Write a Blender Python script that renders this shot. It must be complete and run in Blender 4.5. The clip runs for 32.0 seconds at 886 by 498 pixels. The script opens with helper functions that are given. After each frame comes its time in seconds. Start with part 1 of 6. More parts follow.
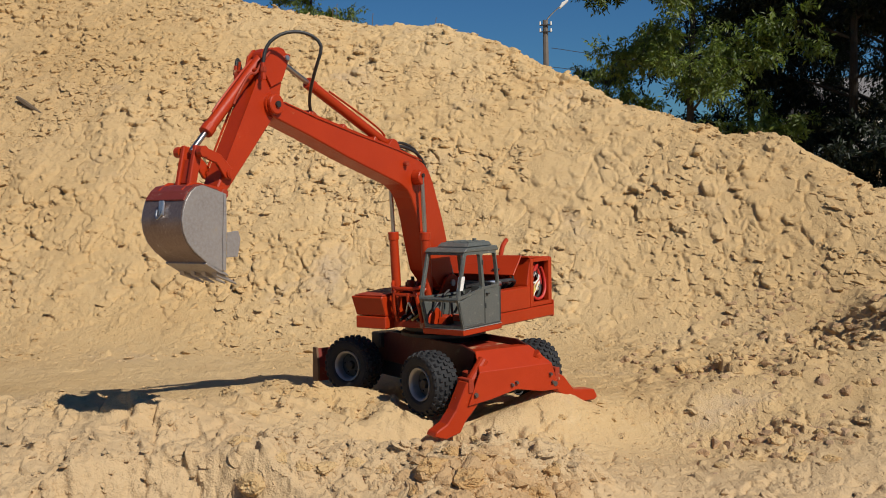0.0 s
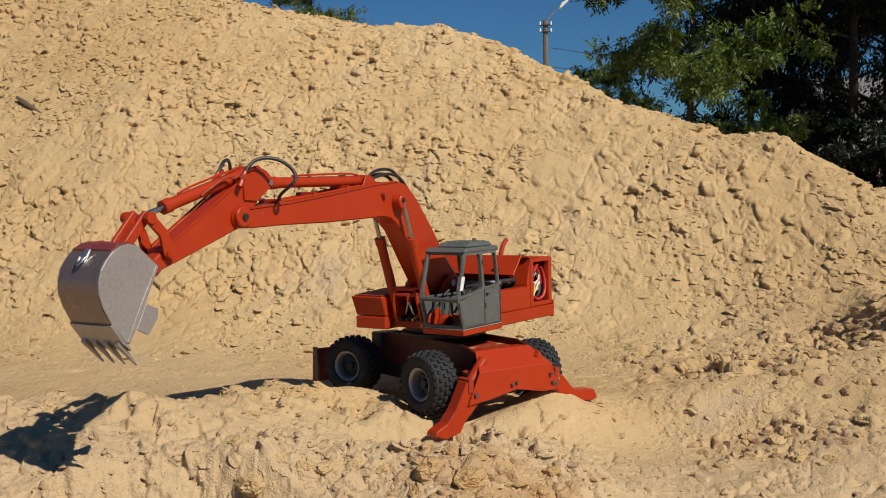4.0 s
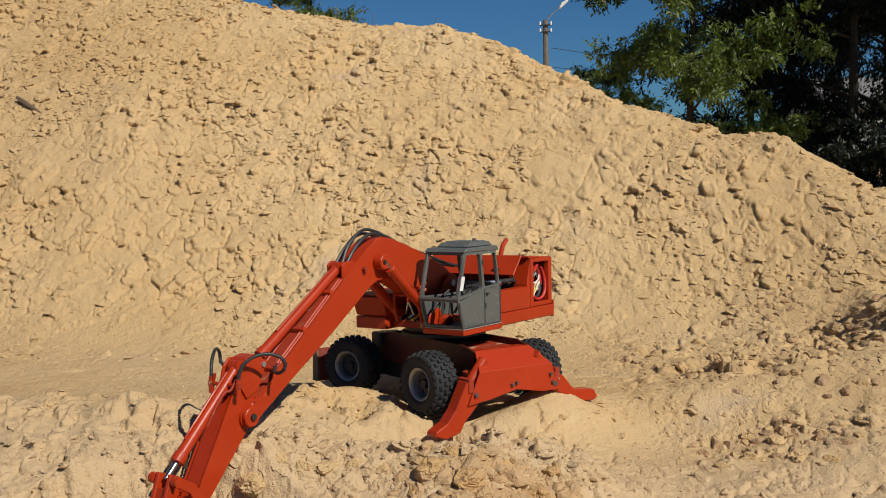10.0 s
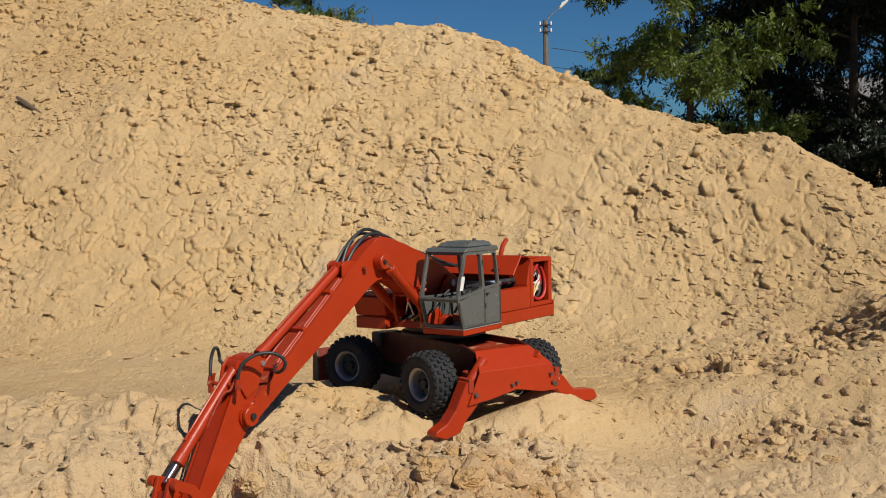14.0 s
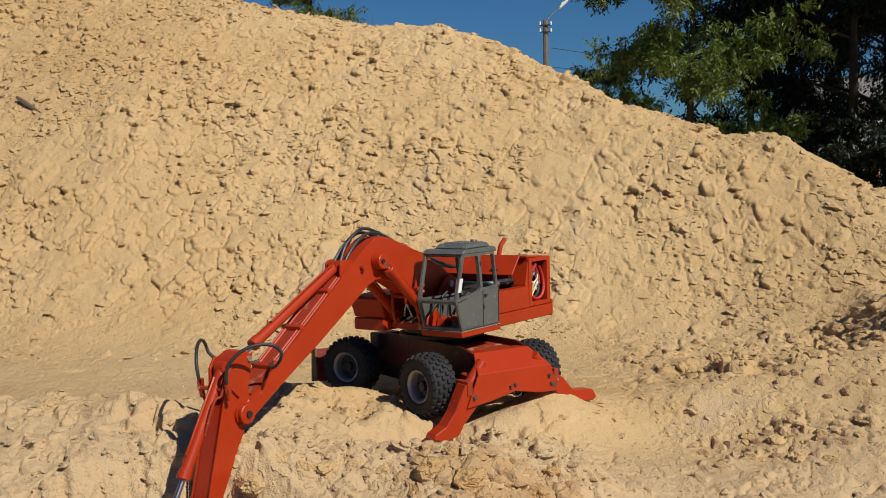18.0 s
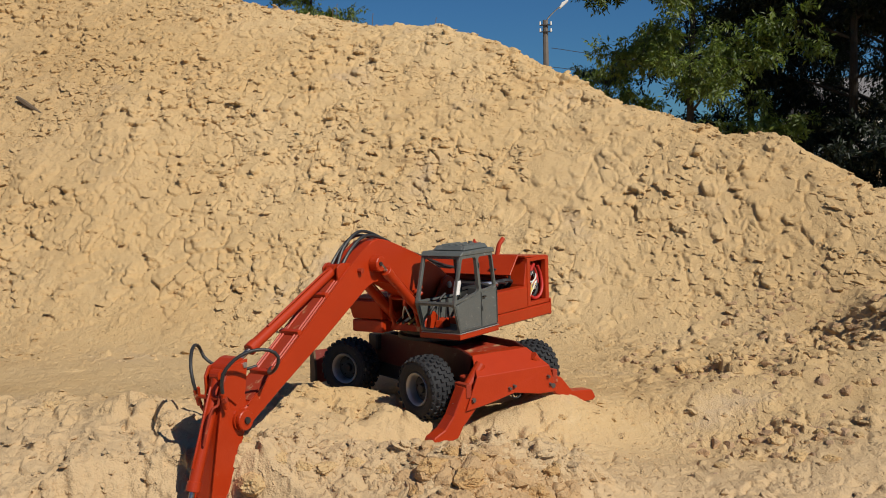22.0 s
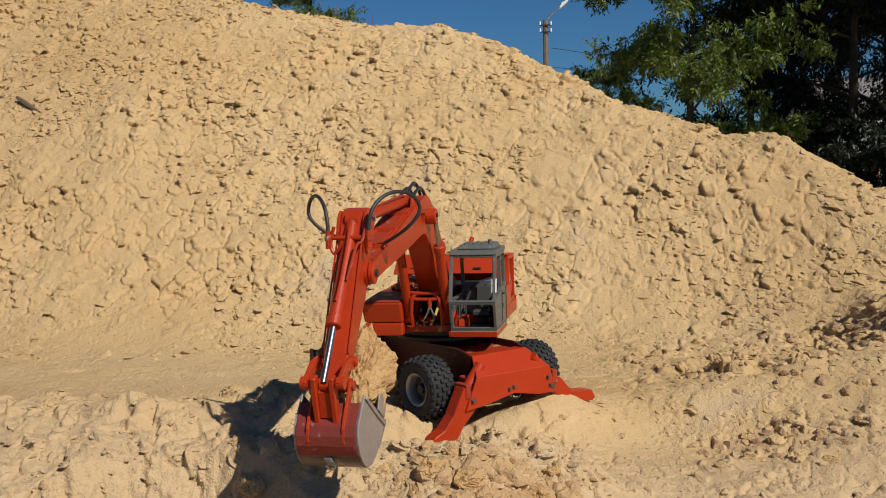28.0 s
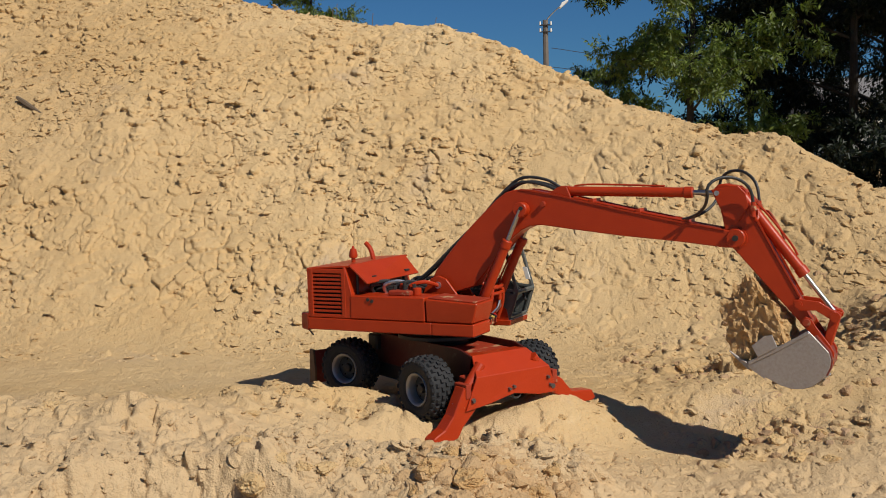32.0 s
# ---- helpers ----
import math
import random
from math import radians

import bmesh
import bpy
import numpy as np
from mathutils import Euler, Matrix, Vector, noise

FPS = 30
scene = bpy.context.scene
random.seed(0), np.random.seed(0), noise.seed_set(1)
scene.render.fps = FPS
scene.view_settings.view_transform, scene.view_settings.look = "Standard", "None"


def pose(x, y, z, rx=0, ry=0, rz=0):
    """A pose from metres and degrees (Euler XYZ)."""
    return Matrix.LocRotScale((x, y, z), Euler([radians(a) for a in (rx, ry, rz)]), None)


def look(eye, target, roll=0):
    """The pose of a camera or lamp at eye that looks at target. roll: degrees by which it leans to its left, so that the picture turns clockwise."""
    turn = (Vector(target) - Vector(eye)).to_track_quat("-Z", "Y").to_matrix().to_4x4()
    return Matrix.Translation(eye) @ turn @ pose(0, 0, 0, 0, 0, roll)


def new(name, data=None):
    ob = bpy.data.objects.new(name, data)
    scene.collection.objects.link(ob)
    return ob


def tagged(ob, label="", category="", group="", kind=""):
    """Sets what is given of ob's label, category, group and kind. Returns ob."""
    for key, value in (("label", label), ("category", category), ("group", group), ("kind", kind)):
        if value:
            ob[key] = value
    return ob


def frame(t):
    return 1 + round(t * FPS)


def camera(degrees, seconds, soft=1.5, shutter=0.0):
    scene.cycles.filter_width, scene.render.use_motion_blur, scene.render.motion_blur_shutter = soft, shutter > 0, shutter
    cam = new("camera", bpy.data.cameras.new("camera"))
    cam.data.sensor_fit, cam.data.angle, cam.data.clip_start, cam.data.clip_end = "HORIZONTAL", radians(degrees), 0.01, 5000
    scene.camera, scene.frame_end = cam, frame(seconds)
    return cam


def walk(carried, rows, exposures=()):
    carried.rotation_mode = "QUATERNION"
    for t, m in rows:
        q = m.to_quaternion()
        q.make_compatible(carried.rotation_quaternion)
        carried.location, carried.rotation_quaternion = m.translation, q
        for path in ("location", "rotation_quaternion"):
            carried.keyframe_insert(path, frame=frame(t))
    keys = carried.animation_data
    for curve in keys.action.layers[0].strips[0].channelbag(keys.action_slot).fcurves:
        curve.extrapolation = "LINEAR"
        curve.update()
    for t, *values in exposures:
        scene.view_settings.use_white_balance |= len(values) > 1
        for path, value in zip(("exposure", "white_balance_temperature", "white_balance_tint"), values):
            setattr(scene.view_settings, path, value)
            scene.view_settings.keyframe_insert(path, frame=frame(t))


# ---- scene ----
cam = camera(47.4, 32.0, soft=1.0)
EYE = pose(0, -2.072, 0.4682, 90 - 4.28, 0, -0.3) @ pose(0, 0, 0, 0, 0, -1.7)
walk(cam, [(0, EYE), (32, EYE)], [(0, -0.17), (32, -0.17)])

# ---- light ----
SUN_TO = Vector((0.73, -0.81, 1.0)).normalized()
world = bpy.data.worlds.new("sky")
scene.world = world
world.use_nodes = True
wt = world.node_tree
sky = wt.nodes.new("ShaderNodeTexSky")
sky.sky_type = "NISHITA"
sky.sun_disc = False
sky.sun_elevation = math.asin(SUN_TO.z)
sky.sun_rotation = math.atan2(SUN_TO.x, SUN_TO.y)
sky.air_density, sky.dust_density, sky.ozone_density = 1.0, 0.0, 3.0
clear = wt.nodes.new("ShaderNodeMix")
clear.data_type, clear.blend_type = "RGBA", "MULTIPLY"
clear.inputs[0].default_value, clear.inputs[7].default_value = 1.0, (0.38, 0.77, 1.16, 1)
wt.links.new(sky.outputs[0], clear.inputs[6])
wt.links.new(clear.outputs[2], wt.nodes["Background"].inputs[0])
wt.nodes["Background"].inputs[1].default_value = 0.048
sun = new("sun", bpy.data.lights.new("sun", "SUN"))
sun.data.energy = 4.9
sun.data.angle = radians(0.55)
sun.data.color = (1.0, 0.945, 0.85)
sun.matrix_world = look(SUN_TO * 8, (0, 0, 0))


# ---- materials ----
def mat(name, colour, rough=0.5, metal=0.0, dark=None, scale=30.0, amount=0.5, bump=0.0, bump_scale=200.0,
        fine=None, rand=0.0, coat=0.0, detail=5.0, rough_var=0.1, spots=None, spot_scale=60.0, spot_from=0.62, spec=0.5):
    """Procedural paint, metal, rubber or soil: two scales of variation, optional spots, bump."""
    m = bpy.data.materials.new(name)
    m.use_nodes = True
    nt, b = m.node_tree, m.node_tree.nodes["Principled BSDF"]
    n, l = nt.nodes.new, nt.links.new
    tc = n("ShaderNodeTexCoord")
    co = tc.outputs["Object"]

    def noise_at(s, det=detail, rough_=0.6):
        t = n("ShaderNodeTexNoise")
        t.inputs["Scale"].default_value, t.inputs["Detail"].default_value, t.inputs["Roughness"].default_value = s, det, rough_
        l(co, t.inputs["Vector"])
        return t.outputs["Fac"]

    def ramp(src, a, z):
        r = n("ShaderNodeMapRange")
        r.inputs["From Min"].default_value, r.inputs["From Max"].default_value = a, z
        l(src, r.inputs["Value"])
        return r.outputs["Result"]

    def mix(fac, a, c):
        x = n("ShaderNodeMix")
        x.data_type = "RGBA"
        if isinstance(fac, float):
            x.inputs[0].default_value = fac
        else:
            l(fac, x.inputs[0])
        for sock, v in ((x.inputs[6], a), (x.inputs[7], c)):
            if isinstance(v, tuple):
                sock.default_value = (*v, 1)
            else:
                l(v, sock)
        return x.outputs[2]

    dark = dark or tuple(c * 0.7 for c in colour)
    big = ramp(noise_at(scale), 0.5 - amount * 0.5, 0.5 + amount * 0.5)
    out = mix(big, dark, colour)
    if fine:
        out = mix(ramp(noise_at(scale * 9), 0.35, 0.7), out, fine)
    if spots:
        out = mix(ramp(noise_at(spot_scale, 8.0, 0.7), spot_from, spot_from + 0.08), out, spots)
    if rand:
        oi = n("ShaderNodeObjectInfo")
        hsv = n("ShaderNodeHueSaturation")
        hsv.inputs["Value"].default_value = 1.0
        r = n("ShaderNodeMapRange")
        r.inputs["To Min"].default_value, r.inputs["To Max"].default_value = 1 - rand, 1 + rand
        l(oi.outputs["Random"], r.inputs["Value"])
        l(r.outputs["Result"], hsv.inputs["Value"])
        l(out, hsv.inputs["Color"])
        out = hsv.outputs["Color"]
    l(out, b.inputs["Base Color"])
    rr = n("ShaderNodeMapRange")
    rr.inputs["To Min"].default_value, rr.inputs["To Max"].default_value = max(0.03, rough - rough_var), min(1, rough + rough_var)
    l(noise_at(scale * 3), rr.inputs["Value"])
    l(rr.outputs["Result"], b.inputs["Roughness"])
    b.inputs["Metallic"].default_value = metal
    b.inputs["Specular IOR Level"].default_value = spec
    b.inputs["Coat Weight"].default_value = coat
    b.inputs["Coat Roughness"].default_value = 0.25
    if bump:
        bp = n("ShaderNodeBump")
        bp.inputs["Strength"].default_value, bp.inputs["Distance"].default_value = 1.0, bump
        l(noise_at(bump_scale, 6.0, 0.65), bp.inputs["Height"])
        l(bp.outputs["Normal"], b.inputs["Normal"])
    return m


RED = mat("red_paint", (0.425, 0.036, 0.005), 0.40, 0, (0.345, 0.027, 0.004), 18, 0.7, 0.0004, 260, coat=0.08, spec=0.32, spots=(0.50, 0.20, 0.09), spot_scale=38, spot_from=0.68)
RED_DUSTY = mat("dusty_red_paint", (0.34, 0.042, 0.015), 0.62, 0, (0.27, 0.028, 0.010), 22, 0.8, 0.0004, 240, spec=0.3, spots=(0.46, 0.28, 0.15), spot_scale=30, spot_from=0.56)
GREY = mat("grey_cab_paint", (0.125, 0.132, 0.122), 0.45, 0, (0.075, 0.082, 0.076), 45, 0.7, 0.0005, 500, fine=(0.105, 0.112, 0.10), spots=(0.20, 0.20, 0.175), spot_scale=85, spot_from=0.58)
GREY_DARK = mat("dark_grey_lining", (0.045, 0.048, 0.045), 0.6, 0, None, 35, 0.8, 0.0003, 400)
STEEL = mat("bare_bucket_steel", (0.41, 0.37, 0.34), 0.45, 0.5, (0.27, 0.23, 0.21), 22, 0.9, 0.0003, 300, fine=(0.40, 0.37, 0.35), spots=(0.42, 0.33, 0.24), spot_scale=25, spot_from=0.62)
MAROON = mat("worn_maroon_paint", (0.26, 0.045, 0.03), 0.42, 0.15, (0.17, 0.03, 0.022), 30, 0.9, 0.0004, 260, spots=(0.34, 0.22, 0.18), spot_scale=45, spot_from=0.60)
OXBLOOD = mat("deep_red_paint", (0.10, 0.016, 0.009), 0.5, 0, (0.045, 0.012, 0.009), 25, 0.8, 0.0004, 260, spec=0.3, spots=(0.20, 0.13, 0.08), spot_scale=35, spot_from=0.64)
SHELL = mat("worn_bucket_back", (0.25, 0.19, 0.17), 0.33, 0.6, (0.15, 0.10, 0.09), 30, 0.9, 0.0004, 260, fine=(0.26, 0.20, 0.18), spots=(0.40, 0.35, 0.32), spot_scale=35, spot_from=0.60)
CHROME = mat("chrome", (0.50, 0.48, 0.46), 0.3, 1.0, (0.4, 0.38, 0.37), 60, 0.5)
RIM = mat("silver_rim_paint", (0.36, 0.355, 0.35), 0.36, 0.5, (0.27, 0.265, 0.26), 50, 0.7, 0.0002, 300, spots=(0.30, 0.27, 0.23), spot_scale=60, spot_from=0.64)
ALU = mat("aluminium", (0.62, 0.63, 0.66), 0.32, 0.9, (0.5, 0.5, 0.52), 60, 0.6, 0.0002, 400)
BOLT = mat("dull_bolt_steel", (0.20, 0.19, 0.18), 0.45, 0.8, (0.12, 0.10, 0.09), 60, 0.8)
RUBBER = mat("tyre_rubber", (0.022, 0.022, 0.023), 0.8, 0, (0.014, 0.014, 0.015), 40, 0.8, 0.0006, 350, spots=(0.16, 0.125, 0.08), spot_scale=45, spot_from=0.64)
BLACK = mat("black_steel", (0.016, 0.015, 0.015), 0.55, 0, (0.03, 0.026, 0.022), 40, 0.8, 0.0003, 300, spots=(0.14, 0.10, 0.06), spot_scale=40, spot_from=0.68)
HOSE = mat("black_hose", (0.02, 0.02, 0.021), 0.45, 0, (0.03, 0.03, 0.03), 60, 0.6, 0.0003, 700)
RUST = mat("rusty_edge", (0.22, 0.13, 0.07), 0.7, 0.2, (0.11, 0.07, 0.045), 40, 0.9, 0.0005, 300)
WIRE_RED = mat("red_hose", (0.55, 0.03, 0.02), 0.4)
WIRE_YELLOW = mat("yellow_wire", (0.7, 0.5, 0.12), 0.45)
WHITE = mat("white_tape", (0.78, 0.77, 0.74), 0.6, 0, (0.66, 0.64, 0.6), 60, 0.6)
PALE_EDGE = mat("pale_edge_paint", (0.46, 0.44, 0.42), 0.5, 0.2, (0.25, 0.16, 0.13), 90, 0.9)
POLE = mat("weathered_mast", (0.20, 0.175, 0.15), 0.85, 0, (0.11, 0.09, 0.075), 3, 0.8, 0.004, 40)
BARK = mat("bark", (0.05, 0.04, 0.03), 0.9, 0, (0.022, 0.018, 0.014), 6, 0.8, 0.012, 25)
PLASTER = mat("pale_plaster", (0.62, 0.60, 0.56), 0.85, 0, (0.5, 0.48, 0.45), 1, 0.8, 0.003, 30)
ROOF = mat("grey_roof_sheet", (0.22, 0.21, 0.2), 0.7, 0, None, 1, 0.8)
GLASS = mat("dark_window_glass", (0.03, 0.035, 0.04), 0.08)
TWIG = mat("dry_twig", (0.17, 0.12, 0.075), 0.9, 0, None, 60, 0.8, 0.0006, 300)


def sand_material(name, tint=(1, 1, 1)):
    """Loose yellow quarry sand: big damp patches, medium mottling, grains, and a fine crumbly relief."""
    m = bpy.data.materials.new(name)
    m.use_nodes = True
    nt, b = m.node_tree, m.node_tree.nodes["Principled BSDF"]
    n, l = nt.nodes.new, nt.links.new
    co = n("ShaderNodeTexCoord").outputs["Object"]

    def noise_at(s, det=6.0, rough_=0.6):
        t = n("ShaderNodeTexNoise")
        t.inputs["Scale"].default_value, t.inputs["Detail"].default_value, t.inputs["Roughness"].default_value = s, det, rough_
        l(co, t.inputs["Vector"])
        return t.outputs["Fac"]

    def ramp(src, a, z, lo=0.0, hi=1.0):
        r = n("ShaderNodeMapRange")
        for k, v in (("From Min", a), ("From Max", z), ("To Min", lo), ("To Max", hi)):
            r.inputs[k].default_value = v
        l(src, r.inputs["Value"])
        return r.outputs["Result"]

    def mix(fac, a, c):
        x = n("ShaderNodeMix")
        x.data_type = "RGBA"
        l(fac, x.inputs[0])
        for sock, v in ((x.inputs[6], a), (x.inputs[7], c)):
            if isinstance(v, tuple):
                sock.default_value = (*[q * k for q, k in zip(v, tint)], 1)
            else:
                l(v, sock)
        return x.outputs[2]

    c = mix(ramp(noise_at(1.4), 0.36, 0.66), (0.56, 0.375, 0.175), (0.60, 0.425, 0.222))
    c = mix(ramp(noise_at(7.0), 0.55, 0.75, 0, 0.55), c, (0.47, 0.30, 0.14))
    c = mix(ramp(noise_at(45.0), 0.56, 0.72, 0, 0.45), c, (0.66, 0.50, 0.29))
    c = mix(ramp(noise_at(420.0, 3.0), 0.58, 0.75, 0, 0.6), c, (0.36, 0.25, 0.14))
    c = mix(ramp(noise_at(2.6, 9.0, 0.72), 0.58, 0.74, 0, 0.55), c, (0.45, 0.355, 0.27))
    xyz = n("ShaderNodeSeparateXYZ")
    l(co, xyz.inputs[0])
    # Darker towards both sides: lens-like falloff of brightness put into the sand colour.
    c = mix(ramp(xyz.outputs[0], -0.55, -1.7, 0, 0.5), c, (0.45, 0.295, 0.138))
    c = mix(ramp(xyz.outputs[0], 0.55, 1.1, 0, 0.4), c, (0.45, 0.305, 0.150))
    c = mix(ramp(xyz.outputs[1], -0.12, -0.42, 0, 0.55), c, (0.55, 0.402, 0.248))
    l(c, b.inputs["Base Color"])
    b.inputs["Roughness"].default_value = 0.95
    b.inputs["Specular IOR Level"].default_value = 0.15
    def grains(s):
        v = n("ShaderNodeTexVoronoi")
        v.inputs["Scale"].default_value = s
        w = n("ShaderNodeVectorMath")
        w.operation = "ADD"
        nz = n("ShaderNodeTexNoise")
        nz.inputs["Scale"].default_value, nz.inputs["Detail"].default_value = s * 0.7, 3.0
        sc = n("ShaderNodeVectorMath")
        sc.operation = "SCALE"
        sc.inputs["Scale"].default_value = 0.9 / s
        l(co, nz.inputs["Vector"])
        l(nz.outputs["Color"], sc.inputs[0])
        l(co, w.inputs[0])
        l(sc.outputs[0], w.inputs[1])
        l(w.outputs[0], v.inputs["Vector"])
        return v.outputs["Distance"]

    def plus(a, c):
        x = n("ShaderNodeMath")
        x.operation = "ADD"
        l(a, x.inputs[0])
        l(c, x.inputs[1])
        return x.outputs[0]

    some = n("ShaderNodeMath")
    some.operation = "MULTIPLY"
    l(ramp(noise_at(9.0, 4.0), 0.42, 0.62), some.inputs[0])
    l(ramp(grains(75.0), 0.05, 0.55, 0.55, 0.0), some.inputs[1])
    add = plus(plus(plus(ramp(noise_at(80.0, 8.0, 0.72), 0, 1, 0, 0.8), some.outputs[0]), ramp(grains(230.0), 0.05, 0.6, 0.22, 0.0)), ramp(noise_at(330.0, 4.0, 0.6), 0.3, 0.7, 0, 0.14))
    bp = n("ShaderNodeBump")
    bp.inputs["Strength"].default_value, bp.inputs["Distance"].default_value = 0.9, 0.005
    l(add, bp.inputs["Height"])
    l(bp.outputs["Normal"], b.inputs["Normal"])
    return m


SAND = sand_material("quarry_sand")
DAMP = sand_material("damp_sand", (0.90, 0.83, 0.76))
CLAY = sand_material("violet_clay", (0.76, 0.72, 0.80))


def leaf_material(name, lit, dark, trans):
    m = bpy.data.materials.new(name)
    m.use_nodes = True
    nt, b = m.node_tree, m.node_tree.nodes["Principled BSDF"]
    n, l = nt.nodes.new, nt.links.new
    g = n("ShaderNodeNewGeometry")
    x = n("ShaderNodeMix")
    x.data_type = "RGBA"
    x.inputs[6].default_value, x.inputs[7].default_value = (*dark, 1), (*lit, 1)
    l(g.outputs["Random Per Island"], x.inputs[0])
    l(x.outputs[2], b.inputs["Base Color"])
    b.inputs["Roughness"].default_value = 0.5
    t = n("ShaderNodeBsdfTranslucent")
    t.inputs[0].default_value = (*trans, 1)
    ms = n("ShaderNodeMixShader")
    ms.inputs[0].default_value = 0.25
    l(b.outputs[0], ms.inputs[1])
    l(t.outputs[0], ms.inputs[2])
    l(ms.outputs[0], nt.nodes["Material Output"].inputs[0])
    return m


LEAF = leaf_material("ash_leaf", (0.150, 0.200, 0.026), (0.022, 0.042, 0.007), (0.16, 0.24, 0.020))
# Shaded copy of the leaf: the shade is put into its colour.
LEAF_SHADE_COLOURED = leaf_material("shade_coloured_leaf", (0.013, 0.023, 0.005), (0.003, 0.006, 0.002), (0.011, 0.024, 0.004))
NEEDLE = leaf_material("needle_green", (0.05, 0.08, 0.035), (0.025, 0.045, 0.02), (0.05, 0.09, 0.03))


# ---- building helpers ----
def part(name, bm, material, parent, label="", smooth=0.0):
    """Links a bmesh as ONE mesh object under a thing or a part."""
    me = bpy.data.meshes.new(name)
    bm.normal_update()
    bm.to_mesh(me)
    bm.free()
    me.materials.append(material)
    if smooth:
        me.shade_smooth()
        me.set_sharp_from_angle(angle=radians(smooth))
    ob = new(name, me)
    if parent is not None:
        ob.parent = parent
    if label:
        ob["label"] = label
    return ob


def empty(name):
    ob = new(name)
    ob.empty_display_size = 0.05
    return ob


def bevel(bm, w, seg=1):
    if w:
        es = [e for e in bm.edges if len(e.link_faces) == 2 and e.calc_face_angle(0) > 0.5]
        bmesh.ops.bevel(bm, geom=es, offset=w, segments=seg, profile=0.6, affect="EDGES", clamp_overlap=True)
    return bm


def box(x0, x1, y0, y1, z0, z1, w=0.0015, bm=None):
    bm2 = bmesh.new()
    bmesh.ops.create_cube(bm2, size=1, matrix=Matrix.Translation(((x0 + x1) / 2, (y0 + y1) / 2, (z0 + z1) / 2))
                          @ Matrix.Diagonal((x1 - x0, y1 - y0, z1 - z0, 1)))
    bevel(bm2, w)
    return joined(bm, bm2)


def joined(bm, other):
    """other added to bm (or other itself)."""
    if bm is None:
        return other
    me = bpy.data.meshes.new("join")
    other.to_mesh(me)
    other.free()
    bm.from_mesh(me)
    bpy.data.meshes.remove(me)
    return bm


def prism(pts, y0, y1, w=0.0015, bm=None):
    """Outline in the x-z plane drawn out from y0 to y1."""
    b = bmesh.new()
    lo = [b.verts.new((x, y0, z)) for x, z in pts]
    hi = [b.verts.new((x, y1, z)) for x, z in pts]
    b.faces.new(lo)
    b.faces.new(hi[::-1])
    for i in range(len(pts)):
        j = (i + 1) % len(pts)
        b.faces.new((lo[j], lo[i], hi[i], hi[j]))
    bmesh.ops.recalc_face_normals(b, faces=b.faces)
    bevel(b, w)
    return joined(bm, b)


def hull(points, w=0.0015, bm=None):
    b = bmesh.new()
    vs = [b.verts.new(p) for p in points]
    r = bmesh.ops.convex_hull(b, input=vs)
    bmesh.ops.dissolve_limit(b, angle_limit=0.02, verts=b.verts, edges=b.edges)
    bmesh.ops.recalc_face_normals(b, faces=b.faces)
    bevel(b, w)
    return joined(bm, b)


def rod(a, c, r, r2=None, seg=14, bm=None, w=0.0):
    """A round bar from a to c."""
    a, c = Vector(a), Vector(c)
    b = bmesh.new()
    m = Matrix.Translation((a + c) / 2) @ (c - a).to_track_quat("Z", "Y").to_matrix().to_4x4()
    bmesh.ops.create_cone(b, cap_ends=True, segments=seg, radius1=r, radius2=r if r2 is None else r2, depth=(c - a).length, matrix=m)
    bevel(b, w)
    return joined(bm, b)


def tube(points, r, seg=8, sub=6, bm=None, radii=None):
    """A round hose or limb along a smooth line through the points."""
    P = [Vector(p) for p in points]
    line, rad = [], []
    for i in range(len(P) - 1):
        p0, p1, p2, p3 = P[max(i - 1, 0)], P[i], P[i + 1], P[min(i + 2, len(P) - 1)]
        for k in range(sub):
            t = k / sub
            line.append(0.5 * (2 * p1 + (p2 - p0) * t + (2 * p0 - 5 * p1 + 4 * p2 - p3) * t * t + (3 * p1 - p0 - 3 * p2 + p3) * t ** 3))
            rad.append(radii[i] * (1 - t) + radii[i + 1] * t if radii else r)
    line.append(P[-1])
    rad.append(radii[-1] if radii else r)
    b = bm or bmesh.new()
    up = Vector((0.13, 0.31, 0.94)).normalized()
    rings = []
    for i, p in enumerate(line):
        d = (line[min(i + 1, len(line) - 1)] - line[max(i - 1, 0)]).normalized()
        u = (up - d * up.dot(d)).normalized()
        up = u
        v = d.cross(u)
        rings.append([b.verts.new(p + (u * math.cos(a) + v * math.sin(a)) * rad[i]) for a in [2 * math.pi * k / seg for k in range(seg)]])
    for q, s in zip(rings, rings[1:]):
        for k in range(seg):
            b.faces.new((q[k], q[(k + 1) % seg], s[(k + 1) % seg], s[k]))
    b.faces.new(rings[0][::-1])
    b.faces.new(rings[-1])
    return b


